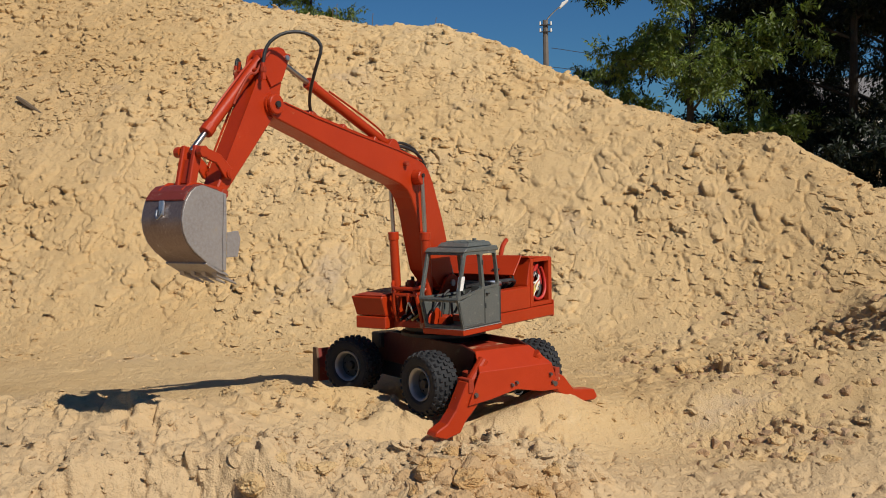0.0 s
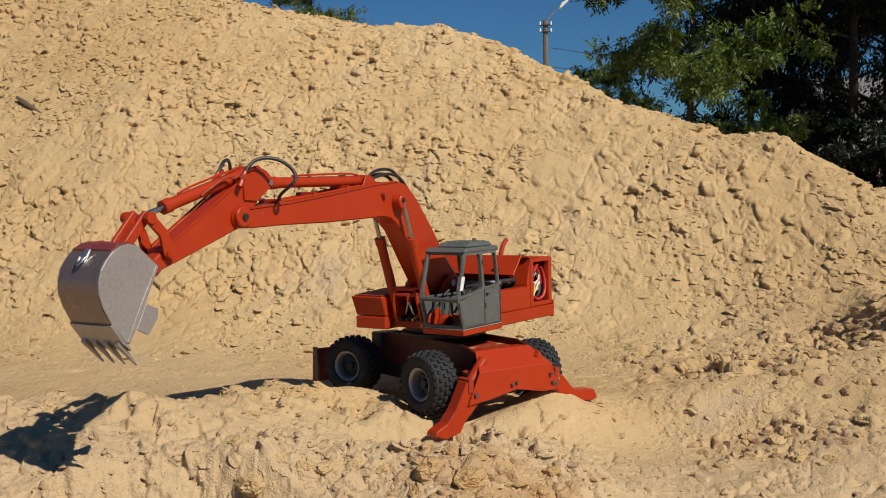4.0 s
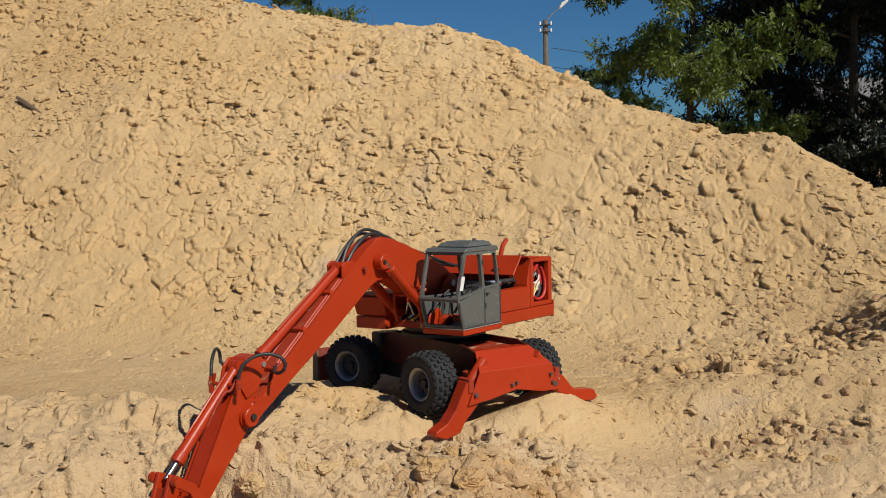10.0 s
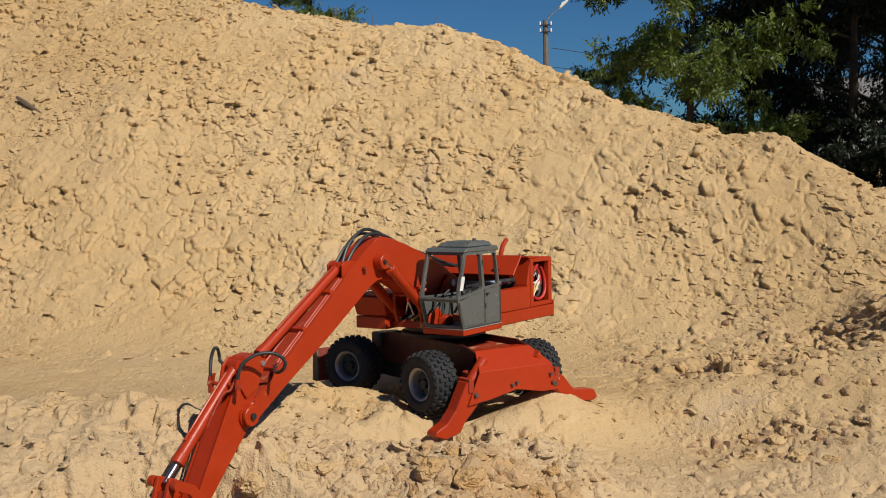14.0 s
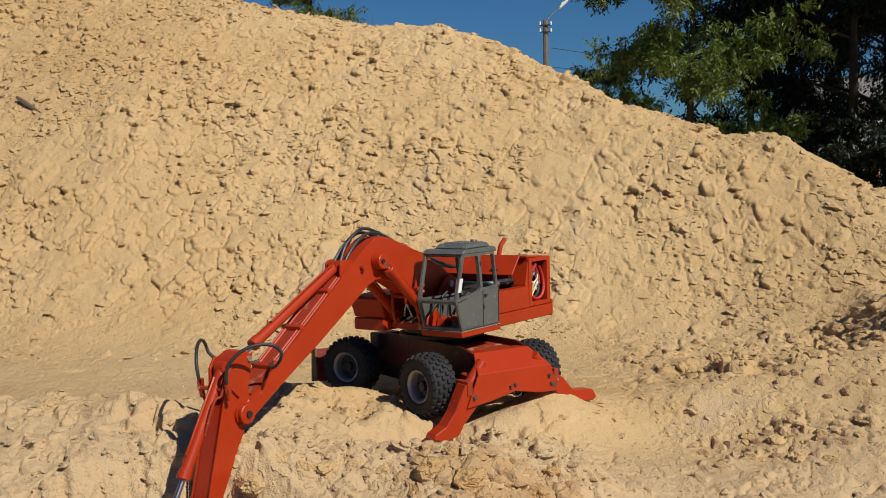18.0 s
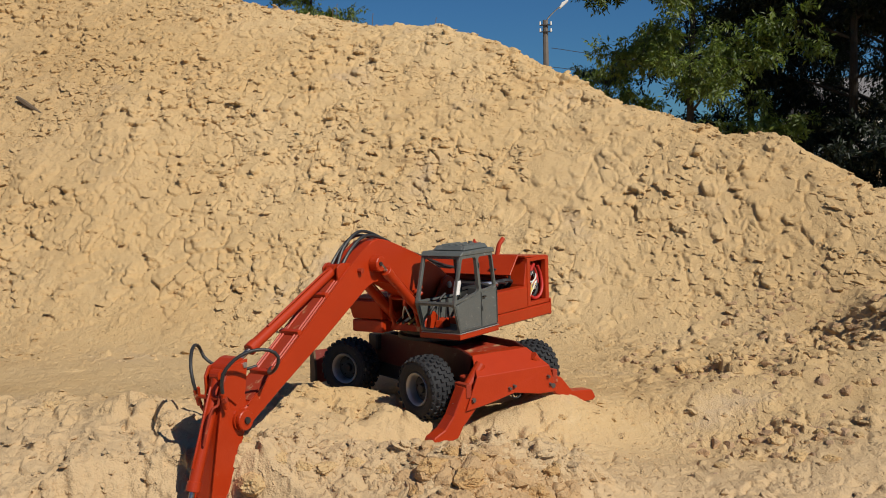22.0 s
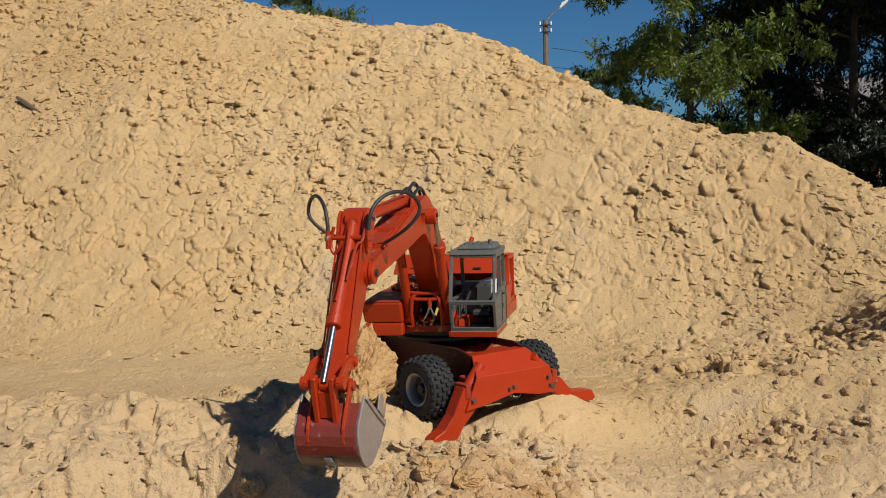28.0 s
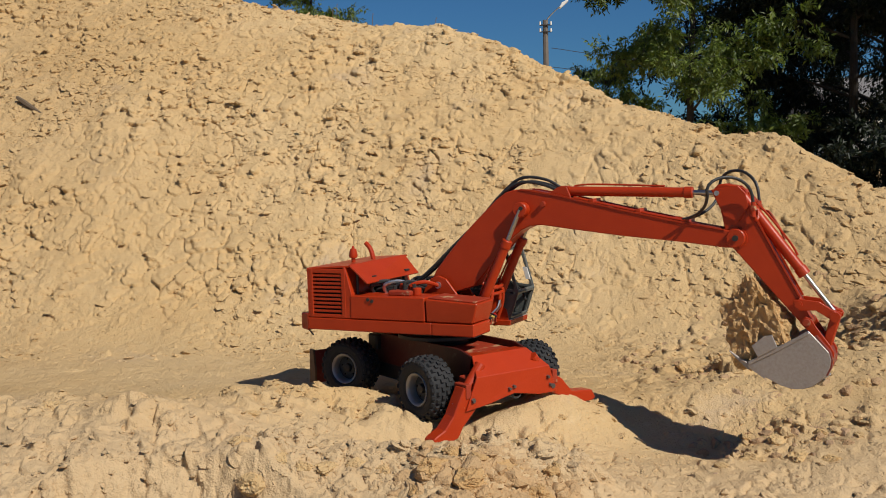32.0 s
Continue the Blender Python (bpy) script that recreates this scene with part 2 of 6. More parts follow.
def ring_prism(corners, inset, radius, y0, y1, steps=4):
    """A window frame: outline in the x-z plane, with an opening whose corners are rounded."""
    n = len(corners)
    P = [Vector((c[0], c[1])) for c in corners]
    outer, inner = [], []
    for i in range(n):
        a, p, c = P[i - 1], P[i], P[(i + 1) % n]
        u, v = (a - p).normalized(), (c - p).normalized()
        half = math.acos(max(-1, min(1, u.dot(v)))) / 2
        q = p + (u + v).normalized() * (inset / math.sin(half))
        reach = radius / math.tan(half)
        s0, s1 = q + u * reach, q + v * reach
        for k in range(steps + 1):
            t = k / steps
            inner.append(s0.lerp(q, t).lerp(q.lerp(s1, t), t))
            outer.append((p + u * inset * (1 - 2 * t)) if t < 0.5 else (p + v * inset * (2 * t - 1)))
    b = bmesh.new()
    rows = [[b.verts.new((w.x, y, w.y)) for w in line] for line, y in ((outer, y0), (outer, y1), (inner, y1), (inner, y0))]
    m = len(outer)
    for r in range(4):
        for i in range(m):
            j = (i + 1) % m
            b.faces.new((rows[r][i], rows[r][j], rows[(r + 1) % 4][j], rows[(r + 1) % 4][i]))
    bmesh.ops.recalc_face_normals(b, faces=b.faces)
    return b


def lathe(profile, seg=28, axis="y", closed=False):
    """Turned body: profile rows of (radius, along)."""
    b = bmesh.new()
    rings = []
    for r, h in profile:
        ring = []
        for k in range(seg):
            a = 2 * math.pi * k / seg
            ring.append(b.verts.new((r * math.cos(a), h, r * math.sin(a)) if axis == "y" else (r * math.cos(a), r * math.sin(a), h)))
        rings.append(ring)
    for q, s in zip(rings, rings[1:]):
        for k in range(seg):
            b.faces.new((q[k], q[(k + 1) % seg], s[(k + 1) % seg], s[k]))
    if closed:
        for k in range(seg):
            b.faces.new((rings[-1][k], rings[-1][(k + 1) % seg], rings[0][(k + 1) % seg], rings[0][k]))
    else:
        b.faces.new(rings[0])
        b.faces.new(rings[-1][::-1])
    bmesh.ops.recalc_face_normals(b, faces=b.faces)
    return b


def from_arrays(name, verts, faces, material, parent=None, smooth=False):
    me = bpy.data.meshes.new(name)
    me.from_pydata(verts, [], faces)
    me.materials.append(material)
    if smooth:
        me.shade_smooth()
    me.update()
    ob = new(name, me)
    if parent is not None:
        ob.parent = parent
    return ob


# ---- the way of the machine ----
# seconds, turn of the upper carriage, boom angle, stick angle, rocker angle (degrees)
POSES = """
0 235.7 33.2 -50.6 82; 0.5 235.7 33.2 -37.9 81.5; 1 235.7 33.4 -25 82; 1.5 235.7 33.4 -25 82; 2 235.7 25.2 -32.6 78.5; 2.5 235.7 17.1 -40.9 76.6
3 235.7 13.7 -37.1 70; 3.5 235.7 14.2 -21.4 69.5; 4.5 235.7 14 -24 92; 5.5 235.7 9.0 -34.4 106; 6 235.7 1.8 -34.8 106; 6.5 235.7 -3.0 -41 104.3; 7 235.7 -9.0 -44.5 101.2; 7.5 235.7 -14.1 -48.6 99
8 235.7 -16.7 -49.7 96; 9 235.7 -16.7 -49.7 95; 11 235.7 -16.7 -49.7 92; 13.5 235.7 -16.7 -49.7 91; 14 235.7 -16.6 -50.9 90.1; 14.5 235.7 -16.2 -57.5 89; 16.5 235.7 -16.0 -57.6 88
17 235.7 -16.2 -58.6 87; 17.5 235.7 -15.5 -60.4 80; 18 235.7 -15.1 -64.4 72.7; 18.5 235.7 -15.0 -65.6 66.4; 19 235.7 -14.5 -66.6 60.5; 19.5 235.7 -14.3 -66.8 56; 20 235.7 -14.3 -66.8 51.7
20.5 235.7 -14.3 -67.0 47.5; 21 235.7 -14.4 -67.6 43.4; 21.5 235.7 -15.0 -67.8 39.4; 22 235.7 -15.0 -67.8 35.8; 22.5 235.7 -13.8 -67.6 34.4; 23 235.7 -10.5 -64.3 33.4; 23.5 235.7 -7.4 -62.0 32.5
24 235.7 -4.1 -58.9 31.8; 24.5 235.7 -1.1 -56.7 31.5; 25 235.7 2.3 -55.0 31.7; 25.5 235.7 5.3 -52.7 33; 26.3 235.7 8.0 -50 33; 26.8 239.5 8.1 -49.2 33; 27.5 250.4 8.0 -49.0 33; 28 258.4 8.0 -48.9 33; 28.5 267.7 8.1 -48.9 33
29 276.9 8.1 -49 33; 29.5 286.6 8.1 -49 33; 30 296.4 8.5 -49.2 33; 30.5 306.0 8.8 -49.6 33; 31 315.4 9.0 -50 33; 31.5 324.2 9.2 -50.8 33; 32 332.5 9.3 -51 33.2
"""
TABLE = np.array([[float(v) for v in r.split()] for r in POSES.replace("\n", ";").split(";") if r.strip()])


def smooth_at(t, k):
    """Value k of the table at t, on a monotone cubic."""
    x, y = TABLE[:, 0], TABLE[:, k]
    h, s = np.diff(x), np.diff(y) / np.diff(x)
    m = np.zeros(len(x))
    m[1:-1] = np.where(s[:-1] * s[1:] > 0, 2 * s[:-1] * s[1:] / np.where(s[:-1] * s[1:] > 0, s[:-1] + s[1:], 1), 0)
    m[-1] = s[-1]
    i = min(max(int(np.searchsorted(x, t, side="right")) - 1, 0), len(x) - 2)
    u = (t - x[i]) / h[i]
    return float(y[i] * (1 + 2 * u) * (1 - u) ** 2 + m[i] * h[i] * u * (1 - u) ** 2 + y[i + 1] * u * u * (3 - 2 * u) + m[i + 1] * h[i] * u * u * (u - 1))


FOOT = Vector((0.0169, 0, 0.243))          # boom foot on the upper carriage
BOOM_LEN, STICK_LEN = 0.5966, 0.187
BOSS = (0.2062, 0.1193)                     # boom cylinder pin, in the boom's plane
STICK_CYL_BASE, STICK_CYL_PIN = (0.292, 0.139), (-0.083, 0.024)
ROCKER_PIN, ROCKER_LEN, LINK_LEN, EAR_LEN = (0.1545, 0.0086), 0.0629, 0.0594, 0.0548
BUCKET_CYL_BASE = (-0.058, 0.052)
CYL_BASE = Vector((0.105, 0, 0.185))
TIMES = [0.25 * i for i in range(129)]


def settled(t):
    """How far the machine has been pulled down into the sand, 0 to 1."""
    return float(np.interp(t, [0, 17, 17.5, 18, 18.5, 19, 19.5, 22, 22.5, 32], [0, 0, 0.3, 0.45, 0.6, 0.8, 0.9, 0.92, 1, 1]))


def machine_pose(t):
    k = 1 - settled(t)
    turn = Euler((-0.0287 * k, 0.0147 * k, -0.0013 * k)).to_matrix().to_4x4()
    return Matrix.Translation((0.0048 * k, 0.0055 * k, 0.002 * k)) @ turn


def tilted(p, deg):
    """Frame at p of the boom plane, x axis raised by deg."""
    return Matrix.Translation(p) @ Matrix.Rotation(-radians(deg), 4, "Y")


def toward(a, b):
    """Frame at a whose x axis points to b, in the boom plane."""
    d = b - a
    return tilted(a, math.degrees(math.atan2(d.z, d.x)))


def in_plane(m, xz, y=0.0):
    return m @ Vector((xz[0], y, xz[1]))


def linkage(t):
    """Every moving member's frame at t, in the machine's space."""
    slew, boom, stick, rock = (smooth_at(t, k) for k in (1, 2, 3, 4))
    U = Matrix.Rotation(radians(slew), 4, "Z")
    f = {"upper": Matrix.Identity(4), "boom": tilted(FOOT, boom)}
    tip = in_plane(f["boom"], (BOOM_LEN, 0))
    f["stick"] = tilted(tip, stick)
    q = in_plane(f["stick"], (STICK_LEN, 0))
    r = in_plane(f["stick"], ROCKER_PIN)
    f["rocker"] = tilted(r, stick + rock)
    L = in_plane(f["rocker"], (ROCKER_LEN, 0))
    v = L - q
    dist = v.length
    a = (EAR_LEN ** 2 - LINK_LEN ** 2 + dist ** 2) / (2 * dist)
    h = math.sqrt(max(EAR_LEN ** 2 - a * a, 1e-8))
    u = v / dist
    B = q + a * u - h * Vector((-u.z, 0, u.x))
    f["bucket"] = toward(q, B)
    f["link"] = toward(L, B)
    boss = in_plane(f["boom"], BOSS)
    f["boom_barrel"], f["boom_rod"] = toward(CYL_BASE, boss), toward(boss, CYL_BASE)
    sb, sp = in_plane(f["boom"], STICK_CYL_BASE), in_plane(f["stick"], STICK_CYL_PIN)
    f["stick_barrel"], f["stick_rod"] = toward(sb, sp), toward(sp, sb)
    bb = in_plane(f["stick"], BUCKET_CYL_BASE)
    f["bucket_barrel"], f["bucket_rod"] = toward(bb, L), toward(L, bb)
    # hose loops beside the stick's head, back to clamps on the boom; they stretch as the stick folds
    fold = boom - stick
    for k_, side, way in (("a", 1, HOSE_WAY), ("b", -1, HOSE_WAY)):
        slack = float(np.interp(fold, [33, 57, 63, 84], [0.74, 1.0, 1.0, 0.95] if side > 0 else [0.74, 0.95, 0.75, 0.35]))
        clamp = in_plane(f["boom"], (0.508, 0.048), 0.017 * side)
        fine = []
        for i in range(61):
            w = i / 60 * (len(way) - 1)
            j = min(int(w), len(way) - 2)
            p0, p1, p2, p3 = (Vector((*way[min(max(j + n, 0), len(way) - 1)], 0)) for n in (-1, 0, 1, 2))
            t_ = w - j
            q_ = 0.5 * (2 * p1 + (p2 - p0) * t_ + (2 * p0 - 5 * p1 + 4 * p2 - p3) * t_ * t_ + (3 * p1 - p0 - 3 * p2 + p3) * t_ ** 3) * slack
            bk = q_.x * 1.22
            here = f["stick"] @ Vector((-0.022 - 0.755 * q_.y - 0.656 * bk, (0.030 + q_.x * 0.86) * side, 0.057 + 0.656 * q_.y - 0.755 * bk))
            e = min(max((i / 60 - 0.68) / 0.32, 0), 1)
            fine.append(here.lerp(clamp, e * e * (3 - 2 * e)))
        run = np.concatenate([[0], np.cumsum([(b_ - a_).length for a_, b_ in zip(fine, fine[1:])])])
        pts = [Vector([float(np.interp(run[-1] * i / HOSE_PIECES, run, [p[n] for p in fine])) for n in range(3)]) for i in range(HOSE_PIECES + 1)]
        for i in range(HOSE_PIECES):
            d = pts[i + 1] - pts[i]
            f["hose_%s%d" % (k_, i)] = Matrix.Translation((pts[i] + pts[i + 1]) / 2) @ d.to_track_quat("X", "Z").to_matrix().to_4x4()
    return {k: U @ m for k, m in f.items()}


HOSE_PIECES = 26
# sideways and up from the pipe joint
HOSE_WAY = ((0, 0.004), (0.002, 0.026), (0.009, 0.046), (0.026, 0.061), (0.046, 0.063), (0.062, 0.053), (0.068, 0.036), (0.060, 0.016), (0.044, 0.002), (0.020, -0.006))
MOVING = []  # (object, member)


def member(name, bm, material, key, label="", smooth=0.0):
    ob = part(name, bm, material, excavator, label, smooth)
    MOVING.append((ob, key))
    return ob


# ---- the excavator ----
excavator = tagged(empty("excavator"), "large red model wheeled excavator with grey cab on loose sand", "excavator")
YAW = -55.51
CH = pose(0, 0, 0, 0, 0, YAW)


def chassis_part(name, bm, material, label="", smooth=0.0):
    ob = part(name, bm, material, excavator, label, smooth)
    ob.matrix_local = CH
    return ob


def build_undercarriage():
    fr = box(-0.20, 0.20, -0.060, 0.060, 0.036, 0.097, 0.003)
    frame_ob = chassis_part("chassis_frame", fr, BLACK, "black steel chassis frame")
    for x in (-0.153, 0.1345):
        part("axle", rod((x, -0.10, 0.064), (x, 0.10, 0.064), 0.011, seg=16), BLACK, frame_ob)
        part("axle_housing", lathe([(0.012, -0.03), (0.026, -0.018), (0.028, 0), (0.026, 0.018), (0.012, 0.03)], 16), BLACK, frame_ob).location = (x, 0, 0.064)
    for s in (-1, 1):
        # Rails in a much darker red than the other panels.
        chassis_part("side_rail", prism([(-0.15, 0.070), (0.18, 0.070), (0.20, 0.124), (0.16, 0.134), (-0.11, 0.134), (-0.16, 0.118)], s * 0.066 - 0.0025, s * 0.066 + 0.0025, 0.001), OXBLOOD, "dark red side rail of the chassis")
    chassis_part("deck_plate", box(-0.14, 0.19, -0.063, 0.063, 0.116, 0.121, 0.001), RED_DUSTY, "dusty red deck plate between the side rails")
    chassis_part("battery_box", box(-0.160, -0.125, -0.080, -0.02, 0.097, 0.130, 0.003), BLACK, "black box beside the turntable")
    chassis_part("slew_ring", lathe([(0.060, 0.121), (0.066, 0.1345), (0.088, 0.1355), (0.088, 0.142), (0.080, 0.146), (0.080, 0.154)], 40, "z"), BLACK, "black slewing ring", 30)
    # dozer blade
    bl = prism([(-0.262, 0.022), (-0.250, 0.018), (-0.240, 0.05), (-0.247, 0.092), (-0.258, 0.090), (-0.252, 0.05)], -0.165, 0.165, 0.001)
    blade = chassis_part("dozer_blade", bl, MAROON, "dusty dark red dozer blade with rusty edge")
    for s in (-1, 1):
        part("blade_edge", prism([(-0.264, 0.02), (-0.24, 0.02), (-0.238, 0.05), (-0.244, 0.094), (-0.26, 0.094)], s * 0.165, s * 0.170, 0.0005), RUST, blade)
        part("blade_arm", rod((-0.245, s * 0.04, 0.05), (-0.17, s * 0.035, 0.08), 0.008, seg=10), RED, blade)
    # stabiliser cover over the end of the chassis
    plate = bmesh.new()
    top = [(0.20, -0.067, 0.126), (0.20, 0.065, 0.126), (0.239, 0.089, 0.093), (0.239, -0.086, 0.093)]
    face = [(0.239, 0.089, 0.093), (0.241, 0.106, 0.040), (0.241, 0.062, 0.041), (0.241, 0.0, 0.052), (0.241, -0.062, 0.040), (0.241, -0.113, 0.034), (0.239, -0.086, 0.093)]
    back = [(0.165, -0.067, 0.124), (0.165, 0.065, 0.124)]
    vt = [plate.verts.new(p) for p in top]
    vf = [vt[2]] + [plate.verts.new(p) for p in face[1:-1]] + [vt[3]]
    plate.faces.new(vt)
    plate.faces.new(vf[::-1])
    vb = [plate.verts.new(p) for p in back]
    plate.faces.new((vb[0], vb[1], vt[1], vt[0]))
    bmesh.ops.recalc_face_normals(plate, faces=plate.faces)
    bmesh.ops.solidify(plate, geom=plate.faces[:], thickness=0.004)
    bevel(plate, 0.0008)
    cover = chassis_part("stabiliser_cover", plate, RED, "folded red stabiliser cover plate")
    part("cross_beam", prism([(0.185, 0.05), (0.232, 0.05), (0.232, 0.085), (0.185, 0.09)], -0.088, 0.090, 0.002), RED_DUSTY, cover)
    for y, z in ((-0.012, 0.062), (-0.001, 0.065), (0.088, 0.056), (-0.098, 0.052), (0.083, 0.072)):
        part("bolt", rod((0.240, y, z), (0.2455, y, z), 0.0036, 0.0030, seg=6), BOLT, cover)
    ring = bmesh.new()
    part("drain_ring", tube([(0.236, 0.008 + 0.010 * math.cos(a), 0.047 + 0.006 * math.sin(a)) for a in np.linspace(0, 6.1, 10)], 0.0016, 6, 3, ring), BLACK, cover)
    for s in (-1, 1):
        low = [(0.112, 0.078), (0.098, 0.072), (0.076, 0.044), (0.086, 0.034), (0.117, 0.004), (0.128, -0.014), (0.160, -0.022), (0.185, -0.014), (0.182, -0.006), (0.157, 0.006), (0.138, 0.028)]
        high = [(0.100, 0.076), (0.080, 0.070), (0.082, 0.046), (0.121, 0.026), (0.150, 0.007), (0.205, 0.006), (0.212, 0.012), (0.203, 0.028), (0.150, 0.033), (0.124, 0.062)]
        leg = prism(low if s < 0 else high, 0.206, 0.236, 0.002)
        bmesh.ops.transform(leg, matrix=Matrix(((0, 1, 0, 0), (s, 0, 0, 0), (0, 0, 1, 0), (0, 0, 0, 1))), verts=leg.verts)
        bmesh.ops.recalc_face_normals(leg, faces=leg.faces)
        leg_ob = chassis_part("stabiliser_leg", leg, RED, "red stabiliser leg with worn foot pressed into sand")
        part("leg_pin", rod((0.198, s * 0.096, 0.052), (0.242, s * 0.096, 0.052), 0.0050, seg=12), BOLT, leg_ob)
        part("leg_cylinder", rod((0.219, s * 0.062, 0.112), (0.219, s * 0.098, 0.068), 0.010, seg=14), RED, leg_ob)
        part("leg_cylinder_rod", rod((0.219, s * 0.098, 0.068), (0.219, s * 0.125, 0.044), 0.005, seg=12), CHROME, leg_ob)
        part("leg_bracket", box(0.200, 0.238, s * 0.104 - 0.006, s * 0.104 + 0.006, 0.056, 0.082, 0.001), RED_DUSTY, leg_ob)
    # wheels
    prof = [(0.031, -0.021), (0.038, -0.0258), (0.048, -0.0272), (0.0555, -0.0245), (0.0580, -0.016), (0.0588, 0), (0.0580, 0.016), (0.0555, 0.0245), (0.048, 0.0272), (0.038, 0.0258), (0.031, 0.021)]
    tyre = lathe(prof, 48, "y", True)
    count = 25
    for i in range(count):
        a0 = 2 * math.pi * i / count
        for row, (y, wy, off, rr, tilt) in enumerate(((-0.0245, 0.008, 0.5, 0.0535, 0.7), (-0.0155, 0.0085, 0.0, 0.0578, 0.2), (-0.0052, 0.0078, 0.5, 0.0592, 0.0), (0.0052, 0.0078, 0.0, 0.0592, 0.0), (0.0155, 0.0085, 0.5, 0.0578, -0.2), (0.0245, 0.008, 0.0, 0.0535, -0.7))):
            a = a0 + off * 2 * math.pi / count
            lug = bmesh.new()
            bmesh.ops.create_cube(lug, size=1, matrix=Matrix.Rotation(-a, 4, "Y") @ Matrix.Translation((rr + 0.0006, y, 0)) @ Matrix.Rotation(tilt, 4, "Z") @ Matrix.Diagonal((0.0064, wy * 1.02, 0.0084, 1)))
            for v in lug.verts:
                if v.co.x ** 2 + v.co.z ** 2 > (rr + 0.0006) ** 2:
                    c = Vector((rr * math.cos(a), y, rr * math.sin(a)))
                    v.co = v.co.lerp(c, 0.2)
            joined(tyre, lug)
    rim = lathe([(0.0255, 0.012), (0.0252, 0.004), (0.0256, -0.0190), (0.0272, -0.0222), (0.0290, -0.0240), (0.0312, -0.0250), (0.0322, -0.0230), (0.0314, -0.020), (0.0314, 0.020), (0.026, 0.020)], 36, "y", True)
    disc = lathe([(0.006, -0.008), (0.014, -0.009), (0.020, -0.006), (0.0253, -0.006), (0.0253, -0.002), (0.006, -0.003)], 28, "y", True)
    hub = lathe([(0.004, -0.016), (0.008, -0.015), (0.010, -0.008), (0.010, 0.006)], 20)
    for sx, sy in ((-1, -1), (1, -1), (1, 1), (-1, 1)):
        m = CH @ Matrix.Translation((-0.0093 + sx * 0.14375, sy * 0.1285, 0.064)) @ Matrix.Rotation(radians(24 if sx < 0 else 4) + (0 if sy < 0 else math.pi), 4, "Z")
        w = part("wheel", hub.copy(), BLACK, excavator, "black-tyred wheel with bare metal rim", 35)
        w.matrix_local = m @ Matrix.Rotation(random.random(), 4, "Y")
        part("tyre", tyre.copy(), RUBBER, w, "knobbly black rubber tyre dusty with sand")
        part("rim", rim.copy(), RIM, w, "silver metal rim", 35)
        part("rim_disc", disc.copy(), GREY_DARK, w, "dark grey wheel disc", 35)
        for k in range(5):
            a = 2 * math.pi * k / 5
            part("wheel_nut", rod((0.017 * math.cos(a), -0.011, 0.017 * math.sin(a)), (0.017 * math.cos(a), -0.006, 0.017 * math.sin(a)), 0.0020, seg=6), BLACK, w)
    for b in (tyre, rim, disc, hub):
        b.free()


